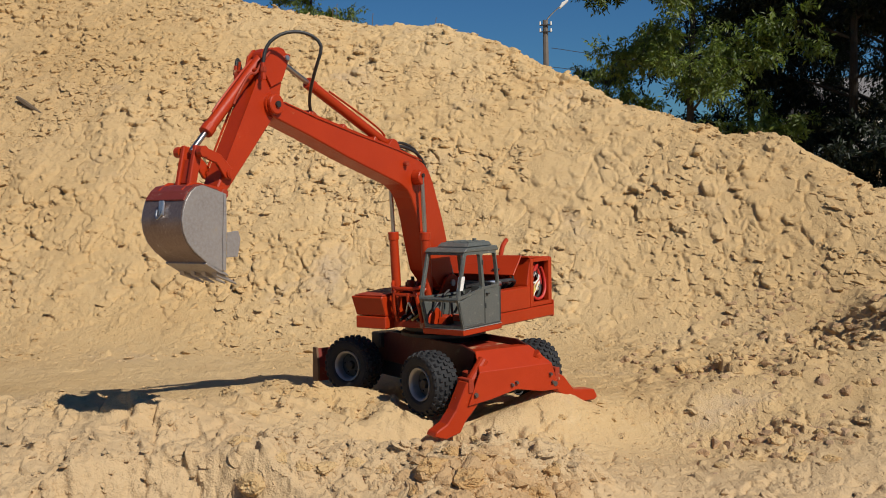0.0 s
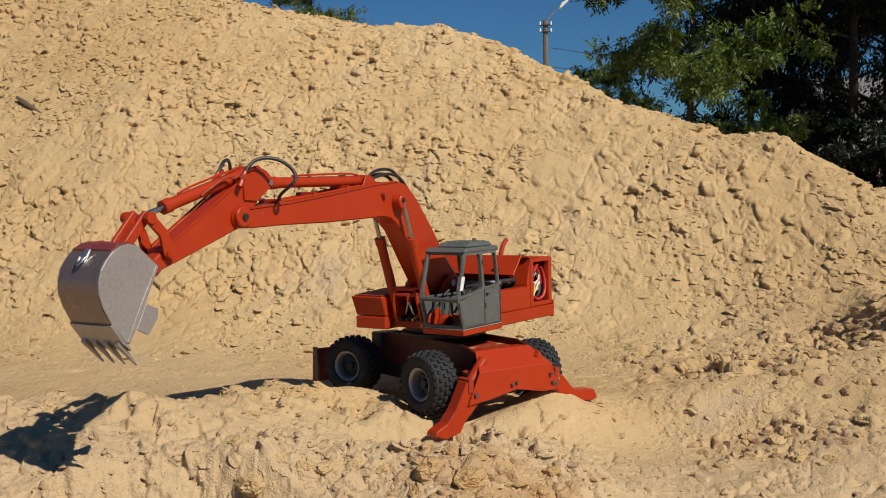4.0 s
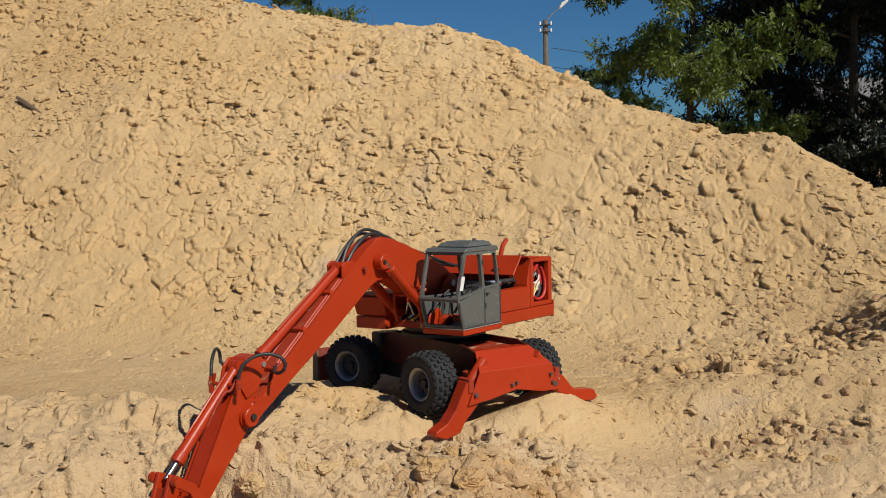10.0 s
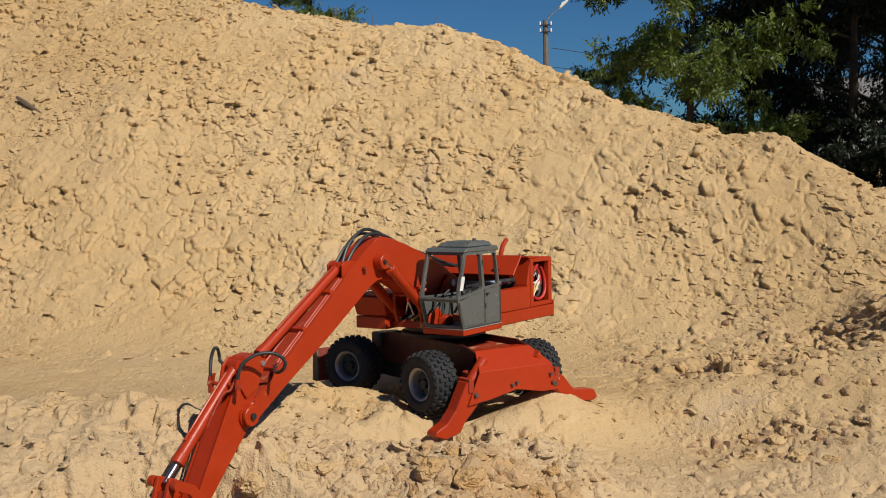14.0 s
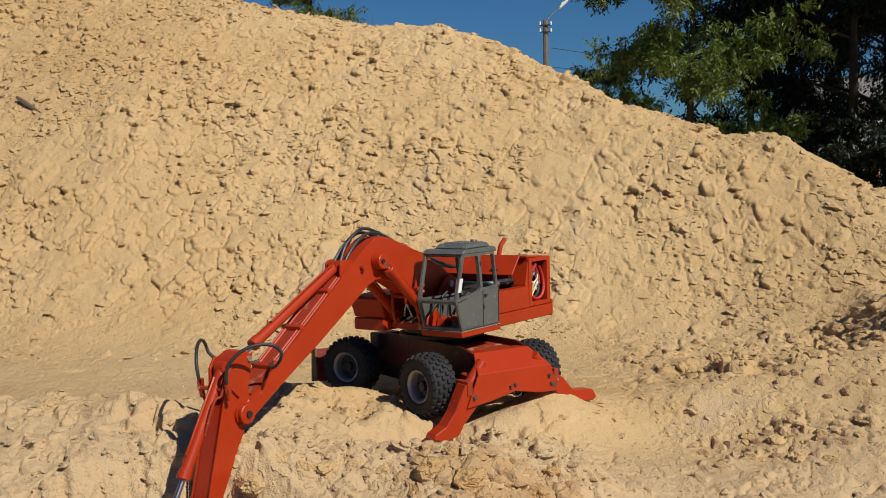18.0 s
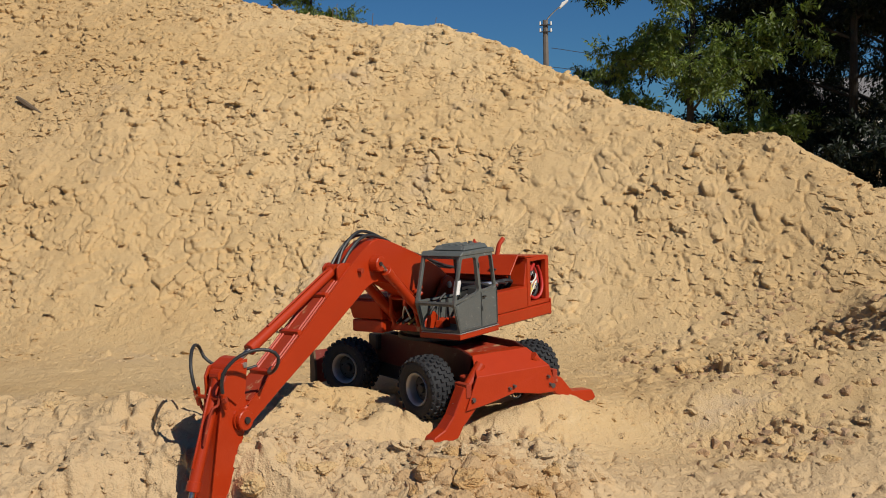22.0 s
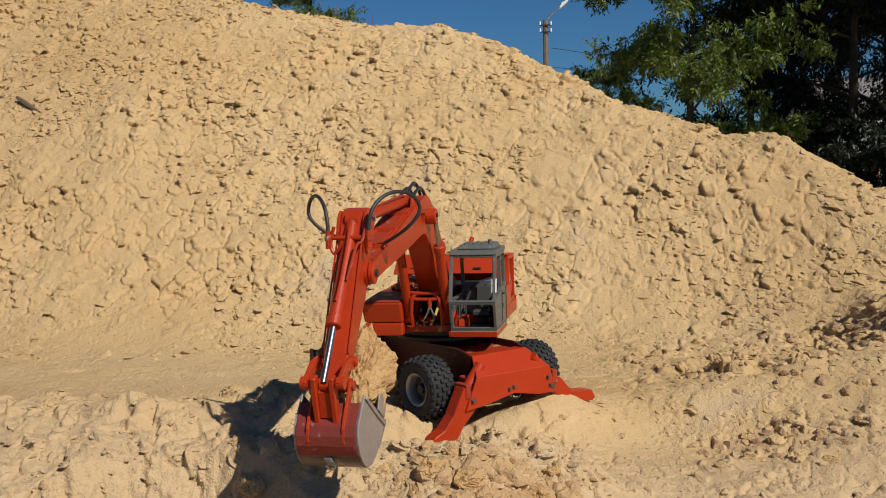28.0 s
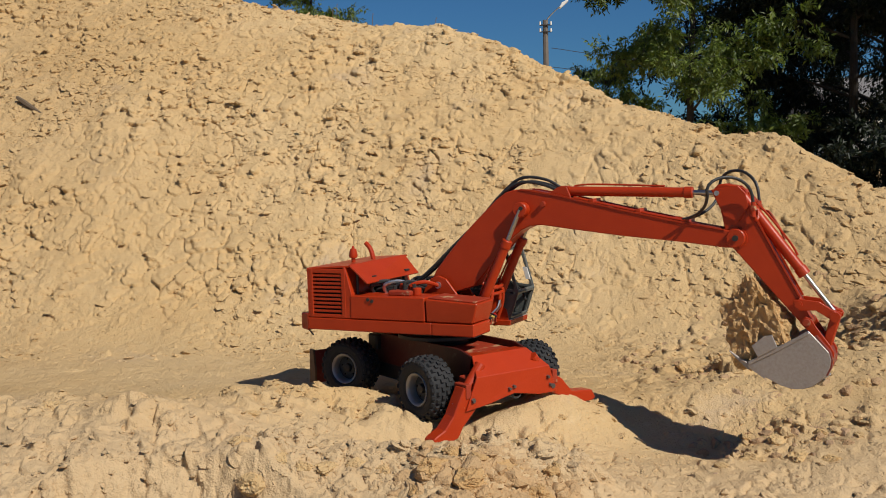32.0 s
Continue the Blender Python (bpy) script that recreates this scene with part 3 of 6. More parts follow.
def build_upper():
    up = member("turntable_frame", box(-0.243, 0.045, -0.123, 0.130, 0.155, 0.180, 0.002), RED, "upper", "red turntable frame")
    part("front_frame", box(0.045, 0.136, -0.123, -0.047, 0.155, 0.1795, 0.002), RED, up)
    part("cab_floor_beam", prism([(-0.004, 0.153), (0.137, 0.153), (0.139, 0.164), (-0.004, 0.164)], 0.045, 0.139, 0.001), RED, up)
    part("boom_socket", box(0.045, 0.11, -0.047, 0.045, 0.158, 0.172, 0.002), RED_DUSTY, up)
    cw = hull([(x, y, z) for x, y, z in ((-0.243, -0.123, 0.152), (-0.243, 0.130, 0.152), (-0.243, -0.123, 0.189), (-0.243, 0.130, 0.189), (-0.268, -0.112, 0.154), (-0.268, 0.118, 0.154), (-0.268, -0.112, 0.187), (-0.268, 0.118, 0.187))], 0.002)
    part("counterweight", cw, RED, up, "red rear counterweight")
    part("tow_hook", rod((-0.262, -0.10, 0.154), (-0.235, -0.118, 0.143), 0.0016, seg=6), BLACK, up)
    # tank boxes on the side away from the cab
    tank = hull([(0.034, -0.123, 0.181), (0.034, -0.047, 0.181), (0.134, -0.123, 0.181), (0.134, -0.047, 0.181), (0.034, -0.125, 0.226), (0.034, -0.047, 0.226), (0.146, -0.127, 0.220), (0.146, -0.048, 0.220)], 0.002)
    part("fuel_tank", tank, RED, up, "red fuel tank box with sloping front")
    part("tank_lid", hull([(0.038, -0.12, 0.226), (0.038, -0.05, 0.226), (0.140, -0.122, 0.2205), (0.140, -0.052, 0.2205), (0.038, -0.12, 0.229), (0.038, -0.05, 0.229), (0.140, -0.122, 0.2235), (0.140, -0.052, 0.2235)], 0.0008), RED_DUSTY, up)
    part("side_cover", box(-0.139, 0.031, -0.1235, -0.055, 0.181, 0.228, 0.0018), RED, up, "red side cover with round holes")
    for x in (-0.096, -0.087):
        part("cover_bolt", rod((x, -0.1225, 0.222 - (x + 0.1) * 0.3), (x, -0.1262, 0.222 - (x + 0.1) * 0.3), 0.0035, seg=10), BLACK, up)
    part("valve_block", box(-0.06, -0.01, -0.105, -0.065, 0.228, 0.238, 0.002), RED_DUSTY, up)
    for i in range(5):
        part("valve_cap", rod((-0.055 + 0.011 * i, -0.085 + 0.008 * (i % 2), 0.236), (-0.055 + 0.011 * i, -0.085 + 0.008 * (i % 2), 0.246 + 0.004 * (i % 3)), 0.004, seg=8), RED if i % 2 else BLACK, up)
    part("filler_cap", rod((-0.005, -0.085, 0.228), (-0.005, -0.085, 0.243), 0.009, seg=14, w=0.001), RED, up)
    for s in (-1, 1):
        lug = prism([(-0.03, 0.18), (0.075, 0.18), (0.07, 0.21), (0.035, 0.255), (0.017, 0.262), (0.0, 0.256), (-0.015, 0.235)], s * 0.032 - 0.003, s * 0.032 + 0.003, 0.001)
        part("boom_lug", lug, RED, up)
        cl = prism([(0.075, 0.158), (0.135, 0.158), (0.130, 0.185), (0.112, 0.200), (0.098, 0.200), (0.08, 0.185)], s * 0.052 - 0.003, s * 0.052 + 0.003, 0.001)
        part("cylinder_lug", cl, RED, up)
        part("standing_pipe", tube([(0.118, s * 0.030, 0.172), (0.128, s * 0.030, 0.200), (0.132, s * 0.024, 0.232), (0.122, s * 0.005, 0.238)], 0.004, 8, 5), RED, up)
    for z in (0.226, 0.238):
        part("cross_pipe", tube([(0.118, -0.040, z + 0.012), (0.130, -0.030, z + 0.002), (0.133, 0.0, z), (0.130, 0.030, z + 0.002), (0.118, 0.040, z + 0.012)], 0.0036, 8, 5), RED, up)
    part("cross_joint", rod((0.133, 0.008, 0.212), (0.133, 0.008, 0.229), 0.0042, seg=10), RED, up)
    for k in (-1, 1):
        part("bright_hose", tube([(0.133, 0.008, 0.213), (0.131, 0.008 + 0.006 * k, 0.198), (0.122, 0.004 + 0.010 * k, 0.186)], 0.0018, 6, 4), ALU, up)
    part("foot_pin", rod((0.0169, -0.038, 0.243), (0.0169, 0.038, 0.243), 0.007, seg=14), ALU, up)
    for i, (y, c) in enumerate(((-0.018, HOSE), (-0.006, HOSE), (0.006, WIRE_YELLOW), (0.016, HOSE), (0.024, WIRE_RED))):
        part("supply_hose", tube([(-0.05, y, 0.225), (0.02, y * 1.3, 0.215 + 0.01 * (i % 2)), (0.08, y * 1.4, 0.19), (0.12, y * 1.2, 0.175)], 0.0028, 7, 5), c, up)
    part("slew_motor", rod((-0.04, 0.02, 0.18), (-0.04, 0.02, 0.222), 0.020, seg=18, w=0.002), BLACK, up)
    part("engine_block", box(-0.135, -0.02, -0.05, 0.09, 0.18, 0.236, 0.003), BLACK, up, "black engine block")
    for i in range(4):
        part("engine_tube", tube([(-0.12 + 0.03 * i, -0.06, 0.225), (-0.115 + 0.03 * i, -0.075, 0.245), (-0.09 + 0.03 * i, -0.06, 0.252), (-0.07 + 0.03 * i, -0.03, 0.24)], 0.004, 7, 5), (HOSE, ALU, HOSE, RED)[i], up)
        part("engine_tube", tube([(-0.12 + 0.03 * i, 0.09, 0.225), (-0.115 + 0.03 * i, 0.105, 0.238), (-0.09 + 0.03 * i, 0.10, 0.242), (-0.07 + 0.03 * i, 0.07, 0.235)], 0.004, 7, 5), (HOSE, HOSE, ALU, BLACK)[i], up)
    part("side_cover", box(-0.139, -0.006, 0.105, 0.1305, 0.181, 0.226, 0.0018), RED, up, "red side cover behind the cab")

    hd = member("engine_hood", hull([(-0.240, -0.120, 0.279), (-0.240, 0.124, 0.281), (-0.142, -0.120, 0.284), (-0.142, 0.124, 0.286), (-0.240, -0.120, 0.283), (-0.240, 0.124, 0.285), (-0.142, -0.120, 0.288), (-0.142, 0.124, 0.290)], 0.001), RED, "upper", "red rear engine hood with slatted grille")
    # rear radiator housing: grille on one side, open frame with hoses on the other
    part("rear_panel", box(-0.243, -0.236, -0.122, 0.126, 0.181, 0.282, 0.001), RED, hd)
    part("bulkhead", prism([(-0.152, 0.181), (-0.136, 0.181), (-0.136, 0.23), (-0.150, 0.285), (-0.156, 0.285), (-0.152, 0.23)], -0.122, 0.124, 0.001), RED, hd)
    part("grille_frame", box(-0.236, -0.152, -0.110, -0.104, 0.181, 0.278, 0.0), BLACK, hd)
    for z0, z1 in ((0.181, 0.188), (0.272, 0.281)):
        part("grille_rail", box(-0.236, -0.152, -0.1225, -0.112, z0, z1, 0.001), RED, hd)
    for x0, x1 in ((-0.238, -0.229), (-0.160, -0.150)):
        part("grille_post", box(x0, x1, -0.1228, -0.112, 0.181, 0.281, 0.001), RED, hd)
    for i in range(10):
        z = 0.192 + i * 0.0081
        part("louvre_slat", prism([(-0.229, z), (-0.160, z), (-0.160, z + 0.0045), (-0.229, z + 0.0045)], -0.1215, -0.113, 0.0006), RED, hd)
    for x0, x1, z0, z1 in ((-0.240, -0.228, 0.181, 0.284), (-0.160, -0.148, 0.181, 0.284), (-0.228, -0.160, 0.181, 0.190), (-0.228, -0.160, 0.276, 0.284)):
        part("opening_frame", box(x0, x1, 0.114, 0.1265, z0, z1, 0.001), RED, hd)
    part("inner_wall", box(-0.234, -0.152, 0.05, 0.056, 0.182, 0.276, 0.0), BLACK, hd)
    def coil(cx, cz, rx, rz, a0, a1, y, r, c, label=""):
        pts = [(cx + rx * math.cos(a), y + 0.003 * math.sin(2 * a), cz + rz * math.sin(a)) for a in np.linspace(a0, a1, 9)]
        part("coiled_hose", tube(pts, r, 7, 4), c, hd, label)
    coil(-0.197, 0.232, 0.029, 0.038, 2.2, 7.6, 0.117, 0.0034, WIRE_RED, "coiled red hose")
    coil(-0.191, 0.238, 0.025, 0.030, -0.6, 3.6, 0.111, 0.0034, WIRE_RED, "coiled red hose")
    coil(-0.196, 0.235, 0.033, 0.041, 1.6, 5.2, 0.104, 0.0036, HOSE)
    coil(-0.180, 0.236, 0.017, 0.020, 0.3, 4.0, 0.119, 0.0026, HOSE)
    coil(-0.184, 0.242, 0.018, 0.012, 0.8, 5.8, 0.113, 0.0019, WHITE, "thin white wire")
    coil(-0.182, 0.238, 0.014, 0.014, 0.2, 4.8, 0.118, 0.0018, WHITE, "thin white wire")
    rng = random.Random(5)
    for i in range(9):
        c = (WHITE, WIRE_YELLOW, WHITE, WIRE_YELLOW, WHITE, HOSE, WIRE_YELLOW, WIRE_RED, WHITE)[i]
        j = [rng.uniform(-0.004, 0.004) for _ in range(6)]
        pts = [(-0.166 + j[0], 0.116 + j[1], 0.194 + 0.002 * i), (-0.176 + j[2], 0.121, 0.210 + 0.0025 * i), (-0.190 + j[3], 0.121, 0.222 + 0.002 * i), (-0.202 + j[4], 0.117, 0.228 + 0.0022 * i + j[5]), (-0.206 + j[2], 0.110, 0.216 + j[0])]
        part("loose_wire", tube(pts, 0.0015, 6, 4), c, hd)
    # sloping lid over the front of the hood
    lid = part("hood_lid", hull([(-0.143, -0.120, 0.288), (-0.143, 0.108, 0.290), (-0.100, -0.120, 0.251), (-0.108, 0.108, 0.250), (-0.140, -0.120, 0.290), (-0.140, 0.108, 0.292), (-0.097, -0.120, 0.253), (-0.105, 0.108, 0.252)], 0.0005), RED, hd, "sloping red lid propped over the engine")
    for y in (-0.085, 0.055):
        part("lid_catch", box(-0.113, -0.107, y, y + 0.016, 0.2605, 0.2645, 0.0006), BLACK, hd)
    for y in (-0.112, 0.100):
        part("lid_post", rod((-0.134, y * 0.9, 0.226), (-0.134, y * 0.9, 0.280), 0.0030, seg=8), BLACK, hd)
    part("exhaust_pipe", tube([(-0.175, 0.035, 0.28), (-0.180, 0.036, 0.300), (-0.186, 0.037, 0.312), (-0.197, 0.039, 0.322)], 0.0052, 10, 4), RED, hd, "bent red exhaust pipe")
    air = lathe([(0.0045, 0.0), (0.0045, 0.014), (0.0085, 0.015), (0.0095, 0.020), (0.007, 0.033), (0.003, 0.035), (0.002, 0.040)], 16, "z")
    part("air_cleaner", air, RED, hd, "red mushroom air cleaner", 40).location = (-0.187, -0.029, 0.281)


def build_cab():
    y0, y1 = 0.050, 0.139
    fl = member("cab", box(0.0, 0.136, y0, y1, 0.1645, 0.168, 0.001), GREY_DARK, "upper", "grey open-framed operator cab")
    B_, M_, T_, R_ = (0.136, 0.168), (0.1545, 0.2225), (0.129, 0.310), (0.0, 0.310)
    for y in (y0, y1):
        s = 0.0022 if y == y0 else -0.0022
        lo, hi = sorted((y, y + s))
        part("lower_panel", prism([(0.0, 0.168), B_, (M_[0], M_[1] - 0.004), (0.062, 0.236), (0.0, 0.238)] if y == y1 else [(0.0, 0.168), B_, (M_[0], M_[1] - 0.004), (0.0, 0.222)], lo, hi, 0.0006), GREY, fl, "grey lower side panel")
    # Thin pale strip along the foot of the cab.
    part("sill_edge", box(-0.003, 0.1385, y1 - 0.004, y1 + 0.0010, 0.1642, 0.1656, 0.0), PALE_EDGE, fl, "pale edge strip along the cab floor")
    part("sill_edge", box(0.1345, 0.1388, y0, y1 - 0.004, 0.1642, 0.1656, 0.0), PALE_EDGE, fl)
    part("door_seam", box(0.060, 0.0615, y1, y1 + 0.0012, 0.170, 0.236, 0.0), GREY_DARK, fl)
    part("door_handle", box(0.048, 0.057, y1, y1 + 0.005, 0.226, 0.229, 0.0005), BLACK, fl)
    part("rear_panel", box(0.0, 0.0025, y0 + 0.002, y1 - 0.002, 0.168, 0.245, 0.0005), GREY, fl)

    def bar(name, a, c, r, material=GREY):
        a, c = Vector(a), Vector(c)
        b = bmesh.new()
        m = Matrix.Translation((a + c) / 2) @ (c - a).to_track_quat("Z", "Y").to_matrix().to_4x4() @ Matrix.Diagonal((2 * r, 2 * r, (c - a).length + r, 1))
        bmesh.ops.create_cube(b, size=1, matrix=m)
        bevel(b, r * 0.35)
        return part(name, b, material, fl)

    for y in (y0 + 0.003, y1 - 0.003):
        bar("front_pillar", (M_[0] - 0.003, y, M_[1]), (T_[0], y, T_[1]), 0.0027)
        bar("lower_pillar", (B_[0] - 0.003, y, B_[1]), (M_[0] - 0.003, y, M_[1]), 0.0027)
        bar("rear_pillar", (0.004, y, 0.22), (0.018, y, 0.310), 0.0028)
        bar("roof_rail", (T_[0], y, T_[1]), (0.018, y, 0.310), 0.0034)
    bar("door_pillar", (0.064, y1 - 0.003, 0.235), (0.074, y1 - 0.003, 0.310), 0.0030)
    for y in (y1 - 0.003,):
        bar("window_bar", (0.004, y, 0.240), (0.060, y, 0.237), 0.0026)
        bar("window_bar", (0.066, y, 0.236), (M_[0] - 0.006, y, 0.2235), 0.0026)
    for p in (B_, M_, T_):
        bar("front_rail", (p[0] - 0.003, y0 + 0.003, p[1]), (p[0] - 0.003, y1 - 0.003, p[1]), 0.0032)
    bar("rear_rail", (0.018, y0 + 0.003, 0.310), (0.018, y1 - 0.003, 0.310), 0.0034)
    for quad in (((0.1545, 0.2225), (0.129, 0.310), (0.074, 0.310), (0.064, 0.235)), ((0.064, 0.236), (0.074, 0.310), (0.018, 0.310), (0.004, 0.240))):
        part("window_frame", ring_prism(quad, 0.0040, 0.007, y1 - 0.0062, y1 + 0.0007), GREY, fl)
    part("window_frame", ring_prism(((0.1545, 0.2225), (0.129, 0.310), (0.018, 0.310), (0.004, 0.222)), 0.0040, 0.007, y0 - 0.0007, y0 + 0.0062), GREY, fl)
    for (xa, za), (xb, zb) in ((B_, M_), (M_, T_)):
        length = math.hypot(xb - xa, zb - za)
        fr = ring_prism(((y0, 0), (y1, 0), (y1, length), (y0, length)), 0.0040, 0.006, -0.0025, 0.0018)
        ax = Vector((xb - xa, 0, zb - za)) / length
        m = Matrix(((0, ax.z, ax.x, xa), (1, 0, 0, 0), (0, -ax.x, ax.z, za), (0, 0, 0, 1)))
        bmesh.ops.transform(fr, matrix=m, verts=fr.verts)
        bmesh.ops.recalc_face_normals(fr, faces=fr.faces)
        part("window_frame", fr, GREY, fl)
    for z in (0.200, 0.285):
        part("door_hinge", rod((0.069 - 0.01 * (z < 0.25), y1 + 0.0015, z), (0.0695 - 0.01 * (z < 0.25), y1 + 0.0015, z + 0.009), 0.0017, seg=8), GREY_DARK, fl)
    part("door_edge", box(0.0015, 0.0035, y1, y1 + 0.0014, 0.170, 0.236, 0.0), GREY_DARK, fl)
    part("panel_rib", box(0.066, 0.136, y1, y1 + 0.0010, 0.171, 0.1735, 0.0), GREY, fl)
    part("white_tape", hull([(M_[0] - 0.010 + dx - k * 0.0075, y1 - 0.003 + dy, 0.240 + k * 0.026) for dx in (-0.005, 0.005) for dy in (-0.0045, 0.0045) for k in (0, 1)], 0.0004), WHITE, fl, "white tape round the front pillar")
    roof = part("roof", hull([(x, y, z) for x, z in ((0.135, 0.311), (0.008, 0.311), (0.124, 0.319), (0.014, 0.321)) for y in (y0 - 0.002, y1 + 0.002)], 0.0015), GREY, fl, "grey roof panel")
    part("roof_hatch", hull([(x, y, z) for x, z, i in ((0.108, 0.3205, 0.0), (0.020, 0.3215, 0.0), (0.098, 0.3285, 0.004), (0.026, 0.3295, 0.004)) for y in (y0 + 0.010 + i, y1 - 0.006 - i)], 0.001), GREY, fl, "raised grey roof hatch")
    for i in range(4):
        y = y0 + 0.022 + i * 0.016
        part("roof_rib", box(0.030, 0.094, y, y + 0.003, 0.3285, 0.3312, 0.0006), GREY, fl)
    part("roof_knob", rod((0.062, 0.118, 0.329), (0.062, 0.118, 0.336), 0.004, seg=10), GREY, fl)
    # inside
    part("seat", hull([(x, y, z) for x in (0.022, 0.062) for y in (0.078, 0.114) for z in (0.182, 0.194)], 0.003), GREY_DARK, fl)
    part("seat_back", hull([(x, y, z) for x, z in ((0.018, 0.19), (0.028, 0.19), (0.010, 0.238), (0.018, 0.240)) for y in (0.080, 0.112)], 0.003), GREY_DARK, fl)
    part("seat_post", box(0.03, 0.055, 0.088, 0.106, 0.168, 0.183, 0.001), BLACK, fl)
    part("control_box", hull([(x, y, z) for x, z in ((0.075, 0.168), (0.105, 0.168), (0.08, 0.186), (0.10, 0.182)) for y in (0.058, 0.076)], 0.001), RED, fl, "small red control box")
    for x, y in ((0.100, 0.062), (0.086, 0.070)):
        part("control_lever", rod((x, y, 0.168), (x - 0.008, y, 0.216), 0.0014, seg=6), BLACK, fl)
        part("lever_knob", rod((x - 0.0085, y, 0.213), (x - 0.0095, y, 0.221), 0.0032, seg=8), BLACK, fl)
    for y in (0.072, 0.122):
        part("strap", tube([(0.142, y, 0.1975), (0.134, y + 0.004, 0.212), (0.118, y + 0.008, 0.226), (0.100, y + 0.010, 0.236)], 0.0026, 6, 4), BLACK, fl)


def build_boom():
    out = [(-0.020, 0.012), (-0.006, 0.030), (0.036, 0.066), (0.075, 0.096), (0.113, 0.122), (0.150, 0.146), (0.175, 0.158), (0.195, 0.160), (0.229, 0.153), (0.279, 0.134),
           (0.399, 0.085), (0.499, 0.046), (0.580, 0.017), (0.602, 0.010), (0.612, -0.001), (0.608, -0.013), (0.596, -0.018), (0.575, -0.014), (0.493, 0.010), (0.391, 0.037), (0.284, 0.069), (0.238, 0.083),
           (0.215, 0.085), (0.195, 0.080), (0.172, 0.068), (0.156, 0.055), (0.119, 0.023), (0.073, -0.014), (0.020, -0.022), (-0.014, -0.014), (-0.022, 0.0)]
    bm = member("boom", prism(out, -0.0225, 0.0225, 0.0019), RED, "boom", "bent red box-section boom")
    for s in (-1, 1):
        part("edge_strip", prism([(0.205, 0.160), (0.229, 0.1545), (0.279, 0.1355), (0.399, 0.0865), (0.499, 0.0475), (0.580, 0.0185), (0.580, 0.0165), (0.499, 0.0445), (0.399, 0.0835), (0.279, 0.1325), (0.229, 0.1505)], s * 0.0225, s * 0.0245, 0.0), RED, bm)
        part("tip_boss", rod((BOOM_LEN, s * 0.0225, 0), (BOOM_LEN, s * 0.031, 0), 0.0165, seg=22, w=0.0015), RED, bm)
        part("pin_bolt", rod((BOOM_LEN, s * 0.031, 0), (BOOM_LEN, s * 0.0345, 0), 0.0055, seg=8), BLACK, bm)
        part("cylinder_boss", rod((BOSS[0], s * 0.0225, BOSS[1]), (BOSS[0], s * 0.042, BOSS[1]), 0.0145, seg=20, w=0.0015), RED, bm)
        part("boss_bolt", rod((BOSS[0] + 0.004, s * 0.042, BOSS[1] + 0.002), (BOSS[0] + 0.004, s * 0.045, BOSS[1] + 0.002), 0.004, seg=8), BLACK, bm)
        part("lug_bolt", rod((0.250, s * 0.0225, 0.122), (0.250, s * 0.031, 0.122), 0.005, seg=10), RED_DUSTY, bm)
        part("cylinder_bracket", prism([(0.262, 0.140), (0.305, 0.124), (0.300, 0.146), (0.290, 0.150), (0.280, 0.148)], s * 0.016 - 0.002, s * 0.016 + 0.002, 0.0006), RED, bm)
        for k, r in ((0, 0.0024), (1, 0.002)):
            y = s * (0.013 + 0.006 * k)
            part("boom_pipe", tube([(0.310, y, 0.124), (0.399, y, 0.0885), (0.450, y, 0.0685), (0.515, y, 0.0435)], r, 6, 4), RED, bm)
        part("boom_hose", tube([(-0.080, s * 0.010, 0.006), (-0.030, s * 0.010, 0.030), (0.036, s * 0.010, 0.072), (0.108, s * 0.011, 0.117), (0.160, s * 0.012, 0.155), (0.205, s * 0.012, 0.172), (0.255, s * 0.012, 0.158), (0.300, s * 0.013, 0.128)], 0.0032, 8, 6), HOSE, bm, "black hydraulic hose along the boom")
    part("boom_hose", tube([(0.105, 0.0, 0.116), (0.160, 0.002, 0.160), (0.205, 0.002, 0.181), (0.255, 0.003, 0.168), (0.290, 0.006, 0.138)], 0.003, 8, 6), HOSE, bm)
    part("top_plate", prism([(0.312, 0.1215), (0.399, 0.0858), (0.499, 0.0468), (0.572, 0.0205), (0.572, 0.0218), (0.499, 0.0482), (0.399, 0.0872), (0.312, 0.1230)], -0.0205, 0.0205, 0.0), RED_DUSTY, bm, "dusty top plate")
    for x, z in ((0.345, 0.109), (0.43, 0.0755), (0.515, 0.042)):
        part("pipe_clamp", box(x - 0.005, x + 0.005, -0.022, 0.022, z - 0.003, z + 0.006, 0.001), RED, bm)
    part("hose_clamp", box(0.503, 0.514, 0.010, 0.0235, 0.042, 0.050, 0.001), RED_DUSTY, bm)
    for i in range(HOSE_PIECES):
        for k in "ab":
            member("hose_piece", rod((-0.0062, 0, 0), (0.0062, 0, 0), 0.0028, seg=10, w=0.0), HOSE, "hose_%s%d" % (k, i), "", 60)


